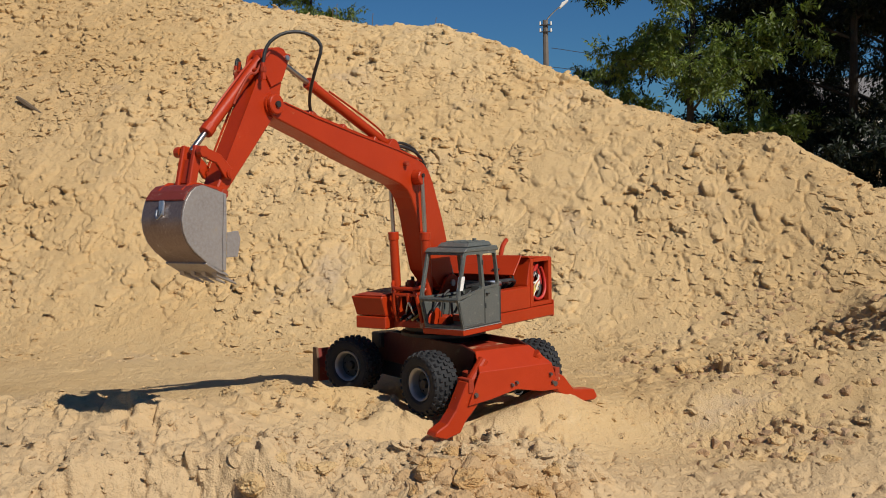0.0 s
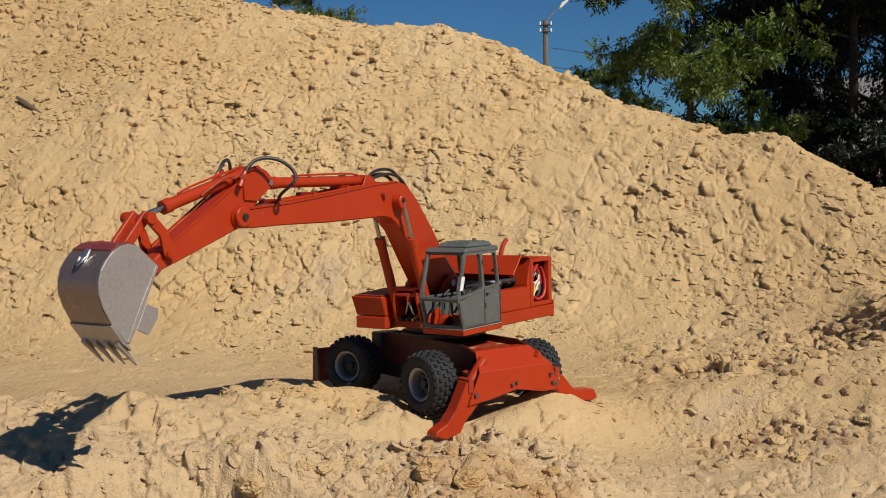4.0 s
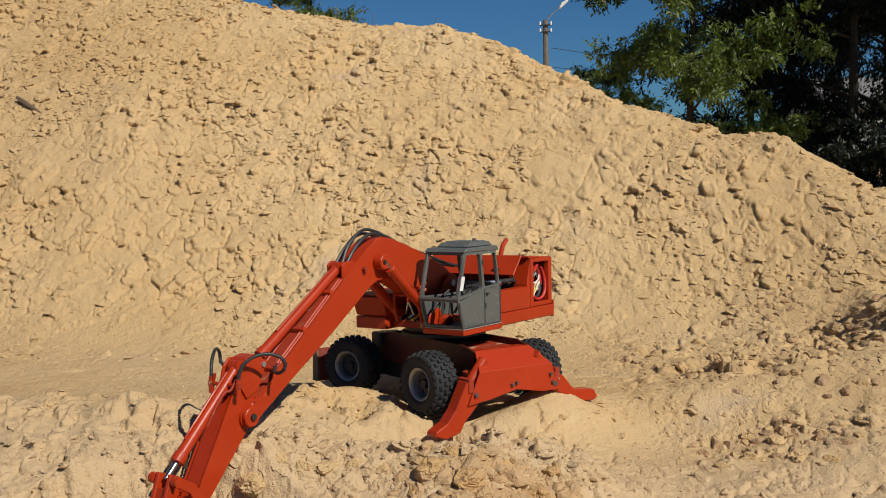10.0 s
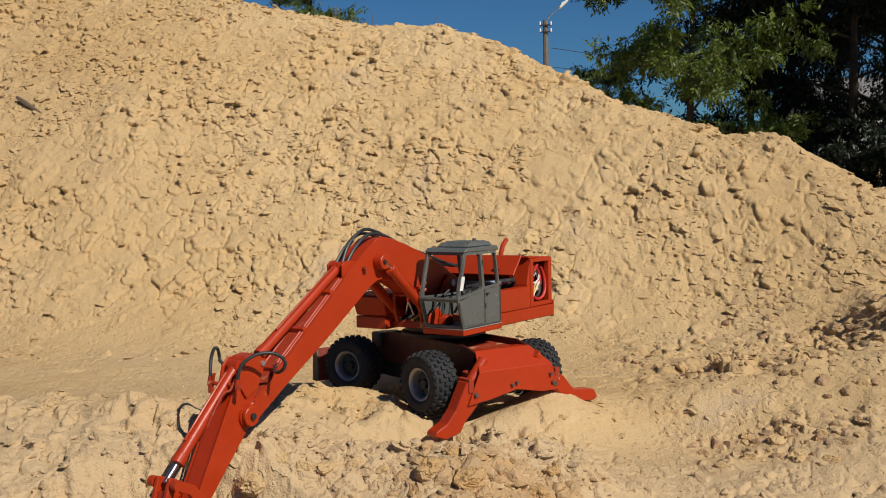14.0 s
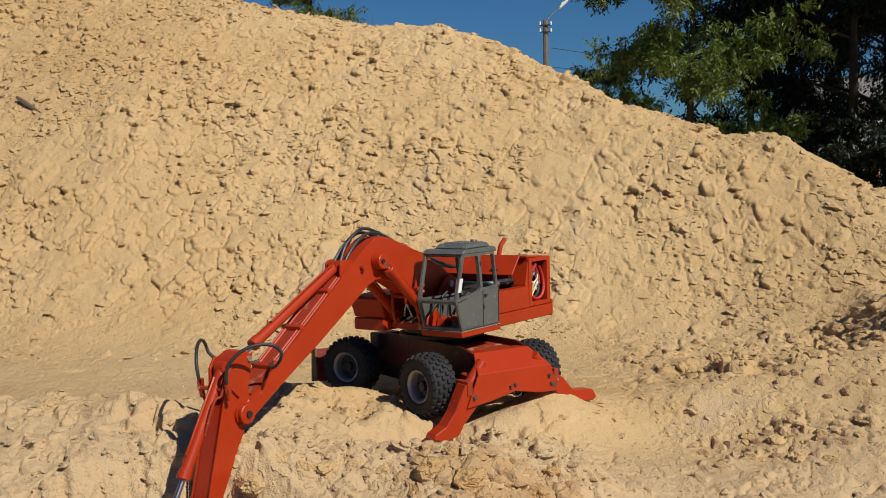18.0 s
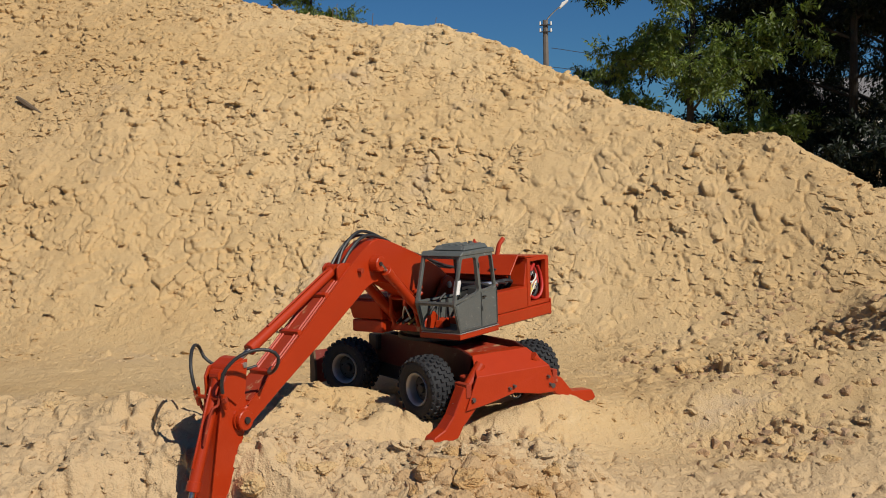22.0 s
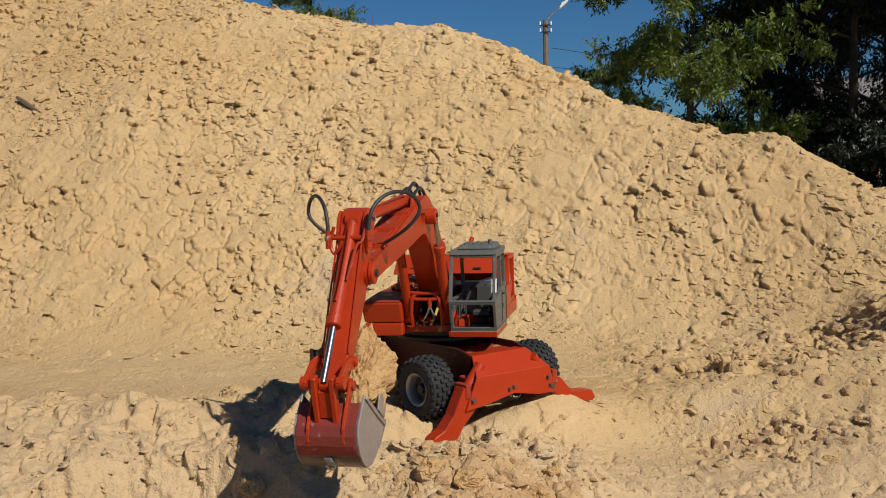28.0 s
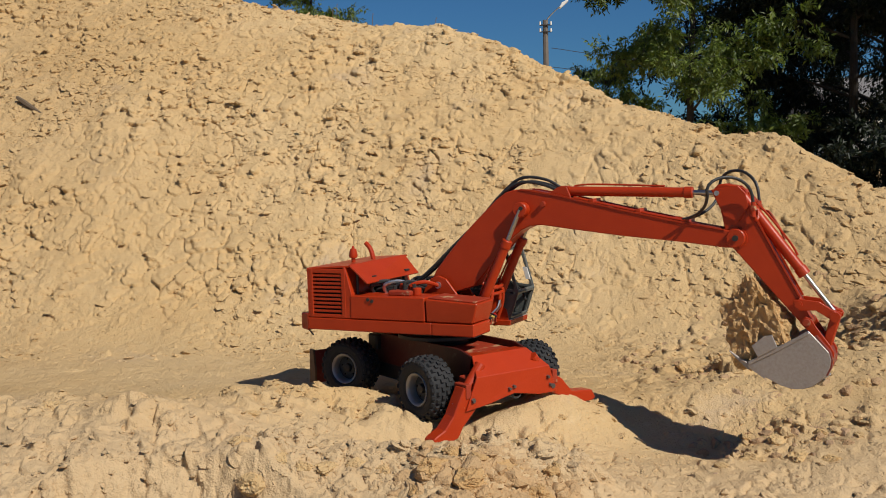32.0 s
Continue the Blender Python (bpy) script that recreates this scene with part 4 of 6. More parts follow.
def build_stick():
    out = [(-0.092, 0.022), (-0.094, 0.034), (-0.088, 0.044), (-0.074, 0.056), (-0.062, 0.058), (-0.036, 0.052), (0.051, 0.035), (0.147, 0.017), (0.185, 0.0085), (0.196, 0.004), (0.197, -0.005), (0.188, -0.0095),
           (0.111, -0.013), (0.018, -0.0165), (0.0, -0.018), (-0.014, -0.015), (-0.030, -0.004), (-0.065, 0.014)]
    st = member("stick", prism(out, -0.0175, 0.0175, 0.0019), RED, "stick", "tapered red dipper stick")
    for s in (-1, 1):
        part("pivot_cheek", rod((0, s * 0.0175, 0), (0, s * 0.0222, 0), 0.0185, seg=22), RED, st)
        part("head_plate", prism([(-0.094, 0.020), (-0.070, 0.060), (-0.052, 0.062), (-0.030, 0.052), (-0.02, 0.02), (-0.045, 0.008)], s * 0.0195 - 0.002, s * 0.0195 + 0.002, 0.0006), RED, st)
        part("weld_strip", prism([(-0.036, 0.0515), (0.051, 0.0345), (0.147, 0.0165), (0.147, 0.0195), (0.051, 0.0378), (-0.036, 0.0548)], s * 0.0175, s * 0.0195, 0.0), RED, st)
    part("end_boss", rod((STICK_LEN, -0.0215, 0), (STICK_LEN, 0.0215, 0), 0.0095, seg=16), RED, st)
    part("rod_pin", rod((STICK_CYL_PIN[0], -0.024, STICK_CYL_PIN[1]), (STICK_CYL_PIN[0], 0.024, STICK_CYL_PIN[1]), 0.0045, seg=12), ALU, st)
    part("rocker_pin", rod((ROCKER_PIN[0], -0.030, ROCKER_PIN[1]), (ROCKER_PIN[0], 0.030, ROCKER_PIN[1]), 0.005, seg=12), RED, st)
    # free hose loop at the stick's head, and thin pipes to the bucket cylinder
    def aside(a, b, c=0.0):
        """A point beside the pipe joint: a sideways, b up, c forward when the stick hangs steeply."""
        return (-0.022 - 0.755 * b + 0.656 * c, -0.030 + a, 0.057 + 0.656 * b + 0.755 * c)
    part("pipe_loop", tube([aside(*p) for p in ((0.009, 0.016), (0.005, 0.002), (0.004, -0.012, 0.002), (0.009, -0.022, 0.004), (0.016, -0.018, 0.006), (0.022, -0.004, 0.005))], 0.0026, 7, 5), RED, st)
    part("pipe_loop", tube([(-0.060, 0.024, 0.060), (-0.030, 0.024, 0.062), (-0.012, 0.022, 0.060), (-0.002, 0.018, 0.066), (0.028, 0.014, 0.063), (0.052, 0.010, 0.057)], 0.0022, 7, 5), RED_DUSTY, st, "thin bent pipe")
    part("pipe_joint", rod((-0.022, -0.031, 0.057), (-0.022, 0.031, 0.057), 0.0034, seg=10), RED, st)
    for k in (-1, 1):
        part("hose_fitting", rod((-0.010, k * 0.030, 0.047), (-0.030, k * 0.030, 0.064), 0.0045, 0.0038, seg=10), RED, st)
        part("fitting_nut", rod((-0.019, k * 0.030, 0.0545), (-0.025, k * 0.030, 0.0596), 0.0056, seg=6), RED_DUSTY, st)
    return st


def build_bucket():
    """Shell in the bucket's plane: pin at the origin, link pin along x, mouth towards -x."""
    W = 0.042
    arc = [(0.026, 0.002), (0.060, 0.006), (0.073, 0.002), (0.083, -0.007), (0.091, -0.020), (0.095, -0.035), (0.096, -0.050), (0.092, -0.066), (0.083, -0.081), (0.068, -0.094), (0.044, -0.108), (0.014, -0.121)]
    inner = [(x - 0.0035 if 2 < i < 10 else x, z + (-0.0035 if i < 4 else 0.0035 if i > 7 else 0)) for i, (x, z) in enumerate(arc)]
    shell = prism(arc + inner[::-1], -W, W, 0.0)
    bk = member("bucket", shell, SHELL, "bucket", "worn steel digging bucket", 40)
    side = [(0.012, -0.002)] + [(x - 0.0008, z) for x, z in arc[1:]] + [(0.007, -0.119), (0.010, -0.064)]
    for s in (-1, 1):
        part("side_plate", prism(side, s * W, s * (W + 0.003), 0.0006), STEEL, bk, "bare steel side plate")
        part("lip_strip", prism([(0.014, -0.003), (0.018, -0.003), (0.016, -0.064), (0.012, -0.118), (0.006, -0.118), (0.009, -0.064)], s * (W + 0.003), s * (W + 0.0055), 0.0005), STEEL, bk)
        part("side_cutter", prism([(0.010, -0.060), (-0.012, -0.056), (-0.018, -0.068), (-0.014, -0.096), (0.008, -0.098)], s * (W + 0.0056), s * (W + 0.008), 0.0006), STEEL, bk, "welded side cutter plate")
        ear = prism([(-0.010, 0.004), (-0.006, -0.010), (0.030, -0.002), (0.084, -0.012), (0.082, -0.002), (0.066, 0.010), (0.052, 0.011), (0.012, 0.009), (0.0, 0.010)], s * 0.0245 - 0.002, s * 0.0245 + 0.002, 0.0006)
        part("ear", ear, RED, bk, "red pin ear")
        for x in (0.0, EAR_LEN):
            part("ear_pin", rod((x, s * 0.020, 0.0), (x, s * 0.030, 0.0), 0.0072, seg=14, w=0.001), RED_DUSTY, bk)
    part("lip_plate", prism([(0.016, -0.1225), (0.045, -0.1105), (0.043, -0.1065), (0.004, -0.121), (-0.002, -0.1255)], -W - 0.003, W + 0.003, 0.0005), STEEL, bk)
    for i in range(4):
        y = -0.036 + 0.024 * i
        t = hull([(0.022, y - 0.005, -0.117), (0.022, y + 0.005, -0.117), (0.018, y - 0.005, -0.127), (0.018, y + 0.005, -0.127), (-0.026, y - 0.002, -0.136), (-0.026, y + 0.002, -0.136), (-0.026, y - 0.002, -0.138), (-0.026, y + 0.002, -0.138)], 0.0006)
        part("tooth", t, STEEL, bk, "pointed steel tooth")
    top = arc[0:5]
    part("back_plate", prism(top + [(x + (0.0006 if x < 0.07 else 0.0016), z + 0.0016) for x, z in top[::-1]], -W + 0.001, W - 0.001, 0.0), MAROON, bk, "worn maroon painted back plate")
    part("eyelet_plate", box(0.0945, 0.098, -0.0055, 0.0055, -0.042, -0.020, 0.0012), ALU, bk)
    part("eyelet", tube([(0.0995 + 0.003 * math.sin(a), 0.0055 * math.cos(a), -0.034 - 0.013 * math.sin(a)) for a in np.linspace(0, 3.14, 9)], 0.0018, 7, 4), CHROME, bk, "shiny shackle")
    # linkage
    for s in (-1, 1):
        rk = prism([(-0.008, -0.006), (0.004, -0.010), (0.030, 0.000), (0.058, -0.007), (0.070, -0.004), (0.071, 0.005), (0.060, 0.009), (0.030, 0.016), (0.0, 0.010), (-0.009, 0.004)], s * 0.0235 - 0.0028, s * 0.0235 + 0.0028, 0.0008)
        r_ob = member("rocker", rk, RED, "rocker", "curved red rocker arm")
        part("rocker_boss", rod((0, s * 0.0207, 0), (0, s * 0.029, 0), 0.0075, seg=14), RED, r_ob)
        part("rocker_end", rod((ROCKER_LEN, s * 0.0195, 0), (ROCKER_LEN, s * 0.030, 0), 0.0085, seg=14), RED, r_ob)
        member("bucket_link", prism([(-0.009, -0.0085), (0.068, -0.0075), (0.069, 0.0065), (-0.009, 0.007)], s * 0.0125 - 0.004, s * 0.0125 + 0.004, 0.0015), RED, "link", "red bucket link")
    member("link_web", prism([(0.012, -0.0045), (0.050, -0.0045), (0.050, 0.003), (0.012, 0.003)], -0.0084, 0.0084, 0.0008), RED, "link")
    return bk


def barrel(name, key, length, r, y=0.0, start=0.0, label=""):
    ob = member(name, rod((start, y, 0), (length, y, 0), r, seg=20), RED, key, label, 40)
    part("end_collar", rod((length - 0.012, y, 0), (length + 0.004, y, 0), r * 1.16, seg=20, w=0.001), RED, ob)
    part("base_eye", rod((0, y - r * 1.0, 0), (0, y + r * 1.0, 0), r * 1.15, seg=16), RED, ob)
    return ob


def closed_length(a, b):
    """Least distance between the two pins of a cylinder."""
    least = 9.0
    for t in TIMES[::2]:
        f = linkage(t)
        least = min(least, (f[a].translation - f[b].translation).length)
    return least


def build_cylinders():
    c_boom, c_stick, c_bucket = closed_length("boom_barrel", "boom_rod"), closed_length("stick_barrel", "stick_rod"), closed_length("bucket_barrel", "bucket_rod")
    for s in (-1, 1):
        b = barrel("boom_cylinder", "boom_barrel", c_boom - 0.022, 0.0092, s * 0.0385, 0, "red boom cylinder barrel")
        part("feed_pipe", tube([(0.020, s * 0.0385, 0.010), (0.06, s * 0.0385, 0.0125), (0.10, s * 0.0385, 0.0122), (0.122, s * 0.0385, 0.010)], 0.002, 6, 3), RED, b)
        member("boom_rod", rod((0, s * 0.0385, 0), (c_boom - 0.010, s * 0.0385, 0), 0.0042, seg=14), CHROME, "boom_rod", "polished piston rod", 40)
    b = barrel("stick_cylinder", "stick_barrel", c_stick - 0.020, 0.0092, 0, 0, "red stick cylinder barrel")
    part("feed_pipe", tube([(0.015, 0.004, 0.010), (0.04, 0.006, 0.013), (0.10, 0.006, 0.013), (0.19, 0.004, 0.011)], 0.0019, 6, 3), RED, b)
    member("stick_rod", rod((0, 0, 0), (c_stick - 0.010, 0, 0), 0.0044, seg=14), CHROME, "stick_rod", "dark polished piston rod", 40)
    b = barrel("bucket_cylinder", "bucket_barrel", c_bucket - 0.020, 0.0095, 0, 0, "red bucket cylinder barrel")
    part("feed_pipe", tube([(0.02, 0.0, 0.011), (0.06, 0.003, 0.014), (0.12, 0.003, 0.014), (0.145, 0.0, 0.011)], 0.002, 6, 3), RED, b)
    member("bucket_rod", rod((0, 0, 0), (c_bucket - 0.010, 0, 0), 0.0044, seg=14), CHROME, "bucket_rod", "polished piston rod", 40)


build_undercarriage()
build_upper()
build_cab()
build_boom()
build_stick()
build_bucket()
build_cylinders()


# ---- noise for the sand ----
def hash01(i, j, seed):
    n = (i.astype(np.int64) * 374761393 + j.astype(np.int64) * 668265263 + seed * 974711) & 0x7FFFFFFF
    n = ((n ^ (n >> 13)) * 1274126177) & 0x7FFFFFFF
    n = ((n ^ (n >> 15)) * 2246822519) & 0x7FFFFFFF
    return (n ^ (n >> 16)) % 100003 / 100003.0


def value_noise(x, y, seed):
    i, j = np.floor(x), np.floor(y)
    u, v = x - i, y - j
    u, v = u * u * (3 - 2 * u), v * v * (3 - 2 * v)
    a, b, c, d = hash01(i, j, seed), hash01(i + 1, j, seed), hash01(i, j + 1, seed), hash01(i + 1, j + 1, seed)
    return (a * (1 - u) + b * u) * (1 - v) + (c * (1 - u) + d * u) * v


def fractal(x, y, seed, octaves=4, gain=0.5):
    out, amp, tot = 0.0, 1.0, 0.0
    for k in range(octaves):
        out = out + amp * value_noise(x * 2 ** k, y * 2 ** k, seed + k)
        tot += amp
        amp *= gain
    return out / tot


def clods(x, y, seed, keep=0.6):
    """Broken lumps of one size: tilted, domed cells with sharp edges. 0 where a cell holds none."""
    i0, j0 = np.floor(x), np.floor(y)
    best = np.full(x.shape, 9.0)
    h = np.zeros(x.shape)
    for di in (-1, 0, 1):
        for dj in (-1, 0, 1):
            i, j = i0 + di, j0 + dj
            cx, cy = i + 0.15 + 0.7 * hash01(i, j, seed), j + 0.15 + 0.7 * hash01(i, j, seed + 1)
            dx, dy = x - cx, y - cy
            an = hash01(i, j, seed + 5) * 3.14
            ca, sa = np.cos(an), np.sin(an)
            ex, ey = (dx * ca + dy * sa) * 0.8, (-dx * sa + dy * ca) * 1.35
            d2 = np.maximum(np.abs(ex) + 0.35 * np.abs(ey), np.abs(ey) + 0.3 * np.abs(ex)) * 0.6 + 0.5 * np.sqrt(ex * ex + ey * ey)
            size = 0.25 + 0.45 * hash01(i, j, seed + 2) ** 2
            on = hash01(i, j, seed + 3) < keep
            t1, t2 = hash01(i, j, seed + 6) - 0.5, hash01(i, j, seed + 7) - 0.5
            r = np.clip(d2 / size, 0, 1)
            dome = np.clip((1 - r) * 3.2, 0, 1) ** 0.6 * (1 - 0.35 * r * r) * size * (0.6 + 0.5 * hash01(i, j, seed + 8)) * (1 + 1.2 * (t1 * ex + t2 * ey) / size)
            h = np.maximum(h, np.where(on, dome, 0))
    return h


def slabs(x, y, seed, keep, soft=0.055, lean=0.30):
    """Broken plates of unit size: each rises to its lower left edge and drops there sharply. 0 where a cell holds none.
    Also the distance from the edge between the two nearest cells."""
    i0, j0 = np.floor(x), np.floor(y)
    num, den = np.zeros(x.shape), np.full(x.shape, 1e-12)
    d1, d2 = np.full(x.shape, 9.0), np.full(x.shape, 9.0)
    for di in (-1, 0, 1):
        for dj in (-1, 0, 1):
            i, j = i0 + di, j0 + dj
            dx, dy = x - i - hash01(i, j, seed), y - j - hash01(i, j, seed + 1)
            d = np.sqrt(dx * dx + dy * dy)
            d2 = np.minimum(d2, np.maximum(d, d1))
            d1 = np.minimum(d1, d)
            w = np.exp(-d / soft)
            k = hash01(i, j, seed + 2)
            tx, ty = (hash01(i, j, seed + 3) - 0.5) * 0.8 + lean, (hash01(i, j, seed + 4) - 0.5) * 0.7 + 1.0 * lean
            num += w * np.where(k < keep, np.maximum(0.05 + 0.28 * k / keep - tx * dx - ty * dy, 0), 0)
            den += w
    return num / den, d2 - d1


def base_line(x):
    return np.interp(x, [-2.6, -1.2, -0.2, 0.5, 1.2, 2.5], [1.24, 0.90, 0.85, 0.72, 0.50, 0.35])


def crest_height(x):
    return np.interp(x, [-6, -2.23, -1.58, -0.98, -0.69, -0.29, 0.07, 0.32, 0.58, 0.71, 0.98, 1.02, 1.18, 1.25, 1.36, 1.6, 2.0, 2.8],
                     [2.05, 1.645, 1.505, 1.375, 1.295, 1.20, 1.17, 1.04, 0.885, 0.735, 0.645, 0.615, 0.610, 0.525, 0.42, 0.27, 0.13, 0.0])


TAN = math.tan(radians(34))
# x, y, height, width in x, width in y
MOUNDS = ((-0.17, -0.065, 0.050, 0.09, 0.045), (-0.29, -0.10, 0.050, 0.10, 0.06), (-0.095, -0.135, 0.030, 0.045, 0.05), (-0.10, -0.22, 0.026, 0.06, 0.045), (0.04, -0.54, 0.060, 0.10, 0.09), (-0.29, -0.50, 0.035, 0.07, 0.06), (0.20, -0.46, 0.030, 0.13, 0.09), (-0.05, -0.31, -0.010, 0.10, 0.06),
          (0.55, -0.02, 0.02, 0.14, 0.08), (0.90, 0.10, 0.035, 0.25, 0.14), (1.10, -0.15, 0.03, 0.25, 0.2), (1.15, 0.44, 0.11, 0.095, 0.20), (0.94, 0.42, -0.02, 0.08, 0.12), (0.27, 0.0, 0.012, 0.06, 0.05),
          (0.120, -0.200, 0.038, 0.100, 0.065), (0.215, -0.110, 0.068, 0.095, 0.070), (-0.035, -0.310, -0.042, 0.060, 0.055), (-0.030, -0.400, -0.016, 0.060, 0.050), (-0.545, -0.335, 0.028, 0.075, 0.035), (0.33, -0.035, 0.010, 0.075, 0.065), (-0.03, -0.19, 0.012, 0.05, 0.04), (0.48, -0.18, -0.030, 0.17, 0.12), (0.17, -0.42, 0.052, 0.13, 0.13), (-0.11, -0.46, 0.050, 0.12, 0.075))


def smooth_ground(x, y):
    z0 = np.interp(x, [-0.2, 0.4, 1.2, 2.5], [0, 0, 0.04, 0.08]) - 0.012
    # the ground on the side of the pit lies a little higher
    z0 = z0 + 0.032 * np.clip((-0.23 - x) / 0.14, 0, 1) * np.clip((0.38 - y) / 0.35, 0, 1) * np.clip((y + 0.75) / 0.3, 0, 1)
    # a bank along the front on the side of the pit: steep behind, falling gently to the front
    along = np.clip((-0.08 - x) / 0.20, 0, 1) * np.clip((x + 2.2) / 1.0, 0, 1)
    crest = (0.056 + 0.022 * (fractal(x * 5, y * 5, 17) - 0.5)) * along * along * (3 - 2 * along)
    yr = -0.235 - 0.08 * np.exp(-((x + 0.53) / 0.10) ** 2) + 0.05 * (fractal(x * 4, 0 * x, 19) - 0.5)
    z0 = z0 + crest * np.where(y > yr, np.exp(-((y - yr) / 0.085) ** 2), np.clip(1 - (yr - y) / 0.42, 0, 1))
    # on the other side the ground falls towards the front
    z0 = z0 - 0.16 * np.clip(0.02 - y, 0, 0.6) * np.clip((x + 0.02) / 0.3, 0, 1) - 0.05 * np.clip(-0.30 - y, 0, 0.6)
    for mx, my, mh, sx, sy in MOUNDS:
        z0 = z0 + mh * np.exp(-((x - mx) / sx) ** 2 - ((y - my) / sy) ** 2)
    # the pit that the bucket has dug, with a steep far side
    pit = np.clip(1 - np.sqrt(((x + 0.42) / 0.30) ** 2 + ((y + 0.76) / 0.27) ** 2), 0, 1)
    z0 = z0 - 0.24 * np.clip(pit * 2.0, 0, 1)
    wob = 0.10 * (fractal(x * 1.3, y * 1.3, 11) - 0.5)
    face = (y - base_line(x) + wob) * TAN
    yc = base_line(x) + crest_height(x) / TAN
    back = crest_height(x) - (y - yc) * 0.35
    k = 0.10
    hill = -k * np.log(np.exp(-np.clip(face, -3, 60) / k) + np.exp(-np.clip(back, -3, 60) / k)) + 0.03
    k = 0.05
    far = np.where(y < -2.0, 0.0, hill)
    return k * np.log(np.exp(np.clip(far, -2, 3) / k) + np.exp(z0 / k)) - k * 0.02


def ledges(f, steps, flat=0.62):
    """Smooth noise broken into plates with sharp scarps."""
    k = f * steps
    i = np.floor(k)
    u = np.clip((k - i - flat) / (1 - flat), 0, 1)
    return (i + u * u * (3 - 2 * u) * 0.85 + 0.15 * (k - i)) / steps


def trodden_rows(x, y):
    """How far the sand beside the machine has been trodden into lumps, 0 to 1."""
    r = np.exp(-((x - 0.70) / 0.13) ** 2 - ((y - 0.15) / 0.14) ** 2) + np.exp(-((x - 0.64) / 0.2) ** 2 - ((y + 0.20) / 0.07) ** 2) + 0.9 * np.exp(-((x - 1.0) / 0.2) ** 2 - ((y - 0.42) / 0.25) ** 2)
    return np.clip(r + 0.6 * np.clip((fractal(x * 5, y * 7, 27) - 0.55) * 6, 0, 1), 0, 1)


def ground_relief(x, y):
    """Height of the crumbled surface above the smooth one."""
    wx = x + 0.045 * (fractal(x * 12, y * 12, 3, 4, 0.6) - 0.5)
    wy = y + 0.045 * (fractal(x * 12, y * 12, 7, 4, 0.6) - 0.5)
    on_hill = np.clip((y - base_line(x) + 0.10) / 0.25, 0, 1)
    right = np.clip((x - 0.35) / 0.3, 0, 1) * (1 - on_hill)
    front = np.clip((-0.20 - y) / 0.06, 0, 1) * np.clip((0.0 - x) / 0.15, 0, 1)
    middle = np.clip((-0.36 - y) / 0.08, 0, 1) * np.clip((x + 0.15) / 0.1, 0, 1) * np.clip((0.42 - x) / 0.1, 0, 1)
    near_wheel = np.clip((-0.02 - y) / 0.05, 0, 1) * np.clip((-0.03 - x) / 0.08, 0, 1) * 0.7
    ridge = 0.75 * np.exp(-((x - 0.17) / 0.17) ** 2 - ((y + 0.25) / 0.10) ** 2)
    rough = np.clip(0.17 + 0.83 * np.maximum(np.maximum(on_hill, 0.95 * right), np.maximum(np.maximum(front, middle), np.maximum(near_wheel, ridge))), 0, 1)
    near_cam = np.maximum(front, middle)
    patch = np.clip((fractal(x * 2.6, y * 2.6, 21) - 0.38) * 4.0, 0.12, 1)
    spot = np.clip((fractal(x * 9, y * 9, 23, 3) - 0.46) * 7.0, 0, 1)
    h = 0.040 * (fractal(x * 4, y * 4, 31) - 0.5) * (0.3 + 0.7 * on_hill)
    h = h + 0.016 * (fractal(x * 14, y * 14, 33, 3) - 0.5) * (0.25 + 0.75 * rough)
    # plates of packed sand that have broken and slid
    dense = np.maximum(0.45 + 0.55 * patch, 0.9 * near_cam)
    lumpy = rough * dense * (1 - 0.45 * front) * (1 - right * (1 - np.clip(trodden_rows(x, y), 0.22, 1)))
    some = np.clip(0.4 + 0.8 * spot, 0, 1)
    for s, a, keep, seed in ((0.19, 0.15, 0.40, 101), (0.100, 0.32, 0.42, 111), (0.055, 0.62, 0.40, 121), (0.030, 0.80, 0.34, 127)):
        where = np.clip((fractal(x * 0.9 / s + 3, y * 0.9 / s, seed + 7, 2) - 0.34) * 6, 0, 1)
        up, edge = slabs(wx / s, wy / s, seed, keep, 0.0008 / s + 0.006)
        h = h + lumpy * where * (some if s < 0.04 else 1.0) * a * s * up * (1 + 1.1 * right + 1.1 * near_wheel)
        if s > 0.025:
            # narrow open cracks along some of the edges
            gate = np.clip((fractal(x * 0.7 / s, y * 0.7 / s, seed + 3, 3) - 0.585) * 14, 0, 1)
            h = h - lumpy * gate * min(0.012, 0.2 * s) * np.clip(1.25 - edge * s / 0.0080, 0, 1)
    # runnels where the bank has broken away
    h = h + front * 0.010 * (ledges(fractal(wx * 18, wy * 8, 131, 4, 0.6), 4, 0.6) - 0.5)
    # broken lumps of three sizes
    for s, a, keep, seed in ((0.065, 0.22, 0.12, 51), (0.036, 0.45, 0.16, 61), (0.021, 0.60, 0.20, 71)):
        m = (0.25 + 0.75 * patch * spot) * np.clip(0.25 + 1.2 * middle + 1.8 * near_wheel + 2.0 * right * trodden_rows(x, y), 0, 2.2)
        h = h + lumpy * m * a * s * clods(wx / s, wy / s, seed, keep * (1 + 0.35 * right))
    return h + 0.0035 * (fractal(x * 47 + y * 33, y * 47 - x * 33, 81, 3) - 0.5) * (0.25 + 0.75 * rough)


def pushed_out(x, y, gx, gy, z):
    """Points of the sand: relief out along the normal, lumps sagging down the slope over their lower edge."""
    h = ground_relief(x, y)
    ln = np.sqrt(1 + gx * gx + gy * gy)
    g = np.sqrt(gx * gx + gy * gy) + 1e-6
    sag = 0.85 * np.clip((g - 0.25) / 0.3, 0, 1) * np.clip((y - 0.25) / 0.3, 0, 1) * h / (g * ln)
    return np.stack([x - gx / ln * h - gx * sag, y - gy / ln * h - gy * sag, z + h / ln - g * g * sag], -1)


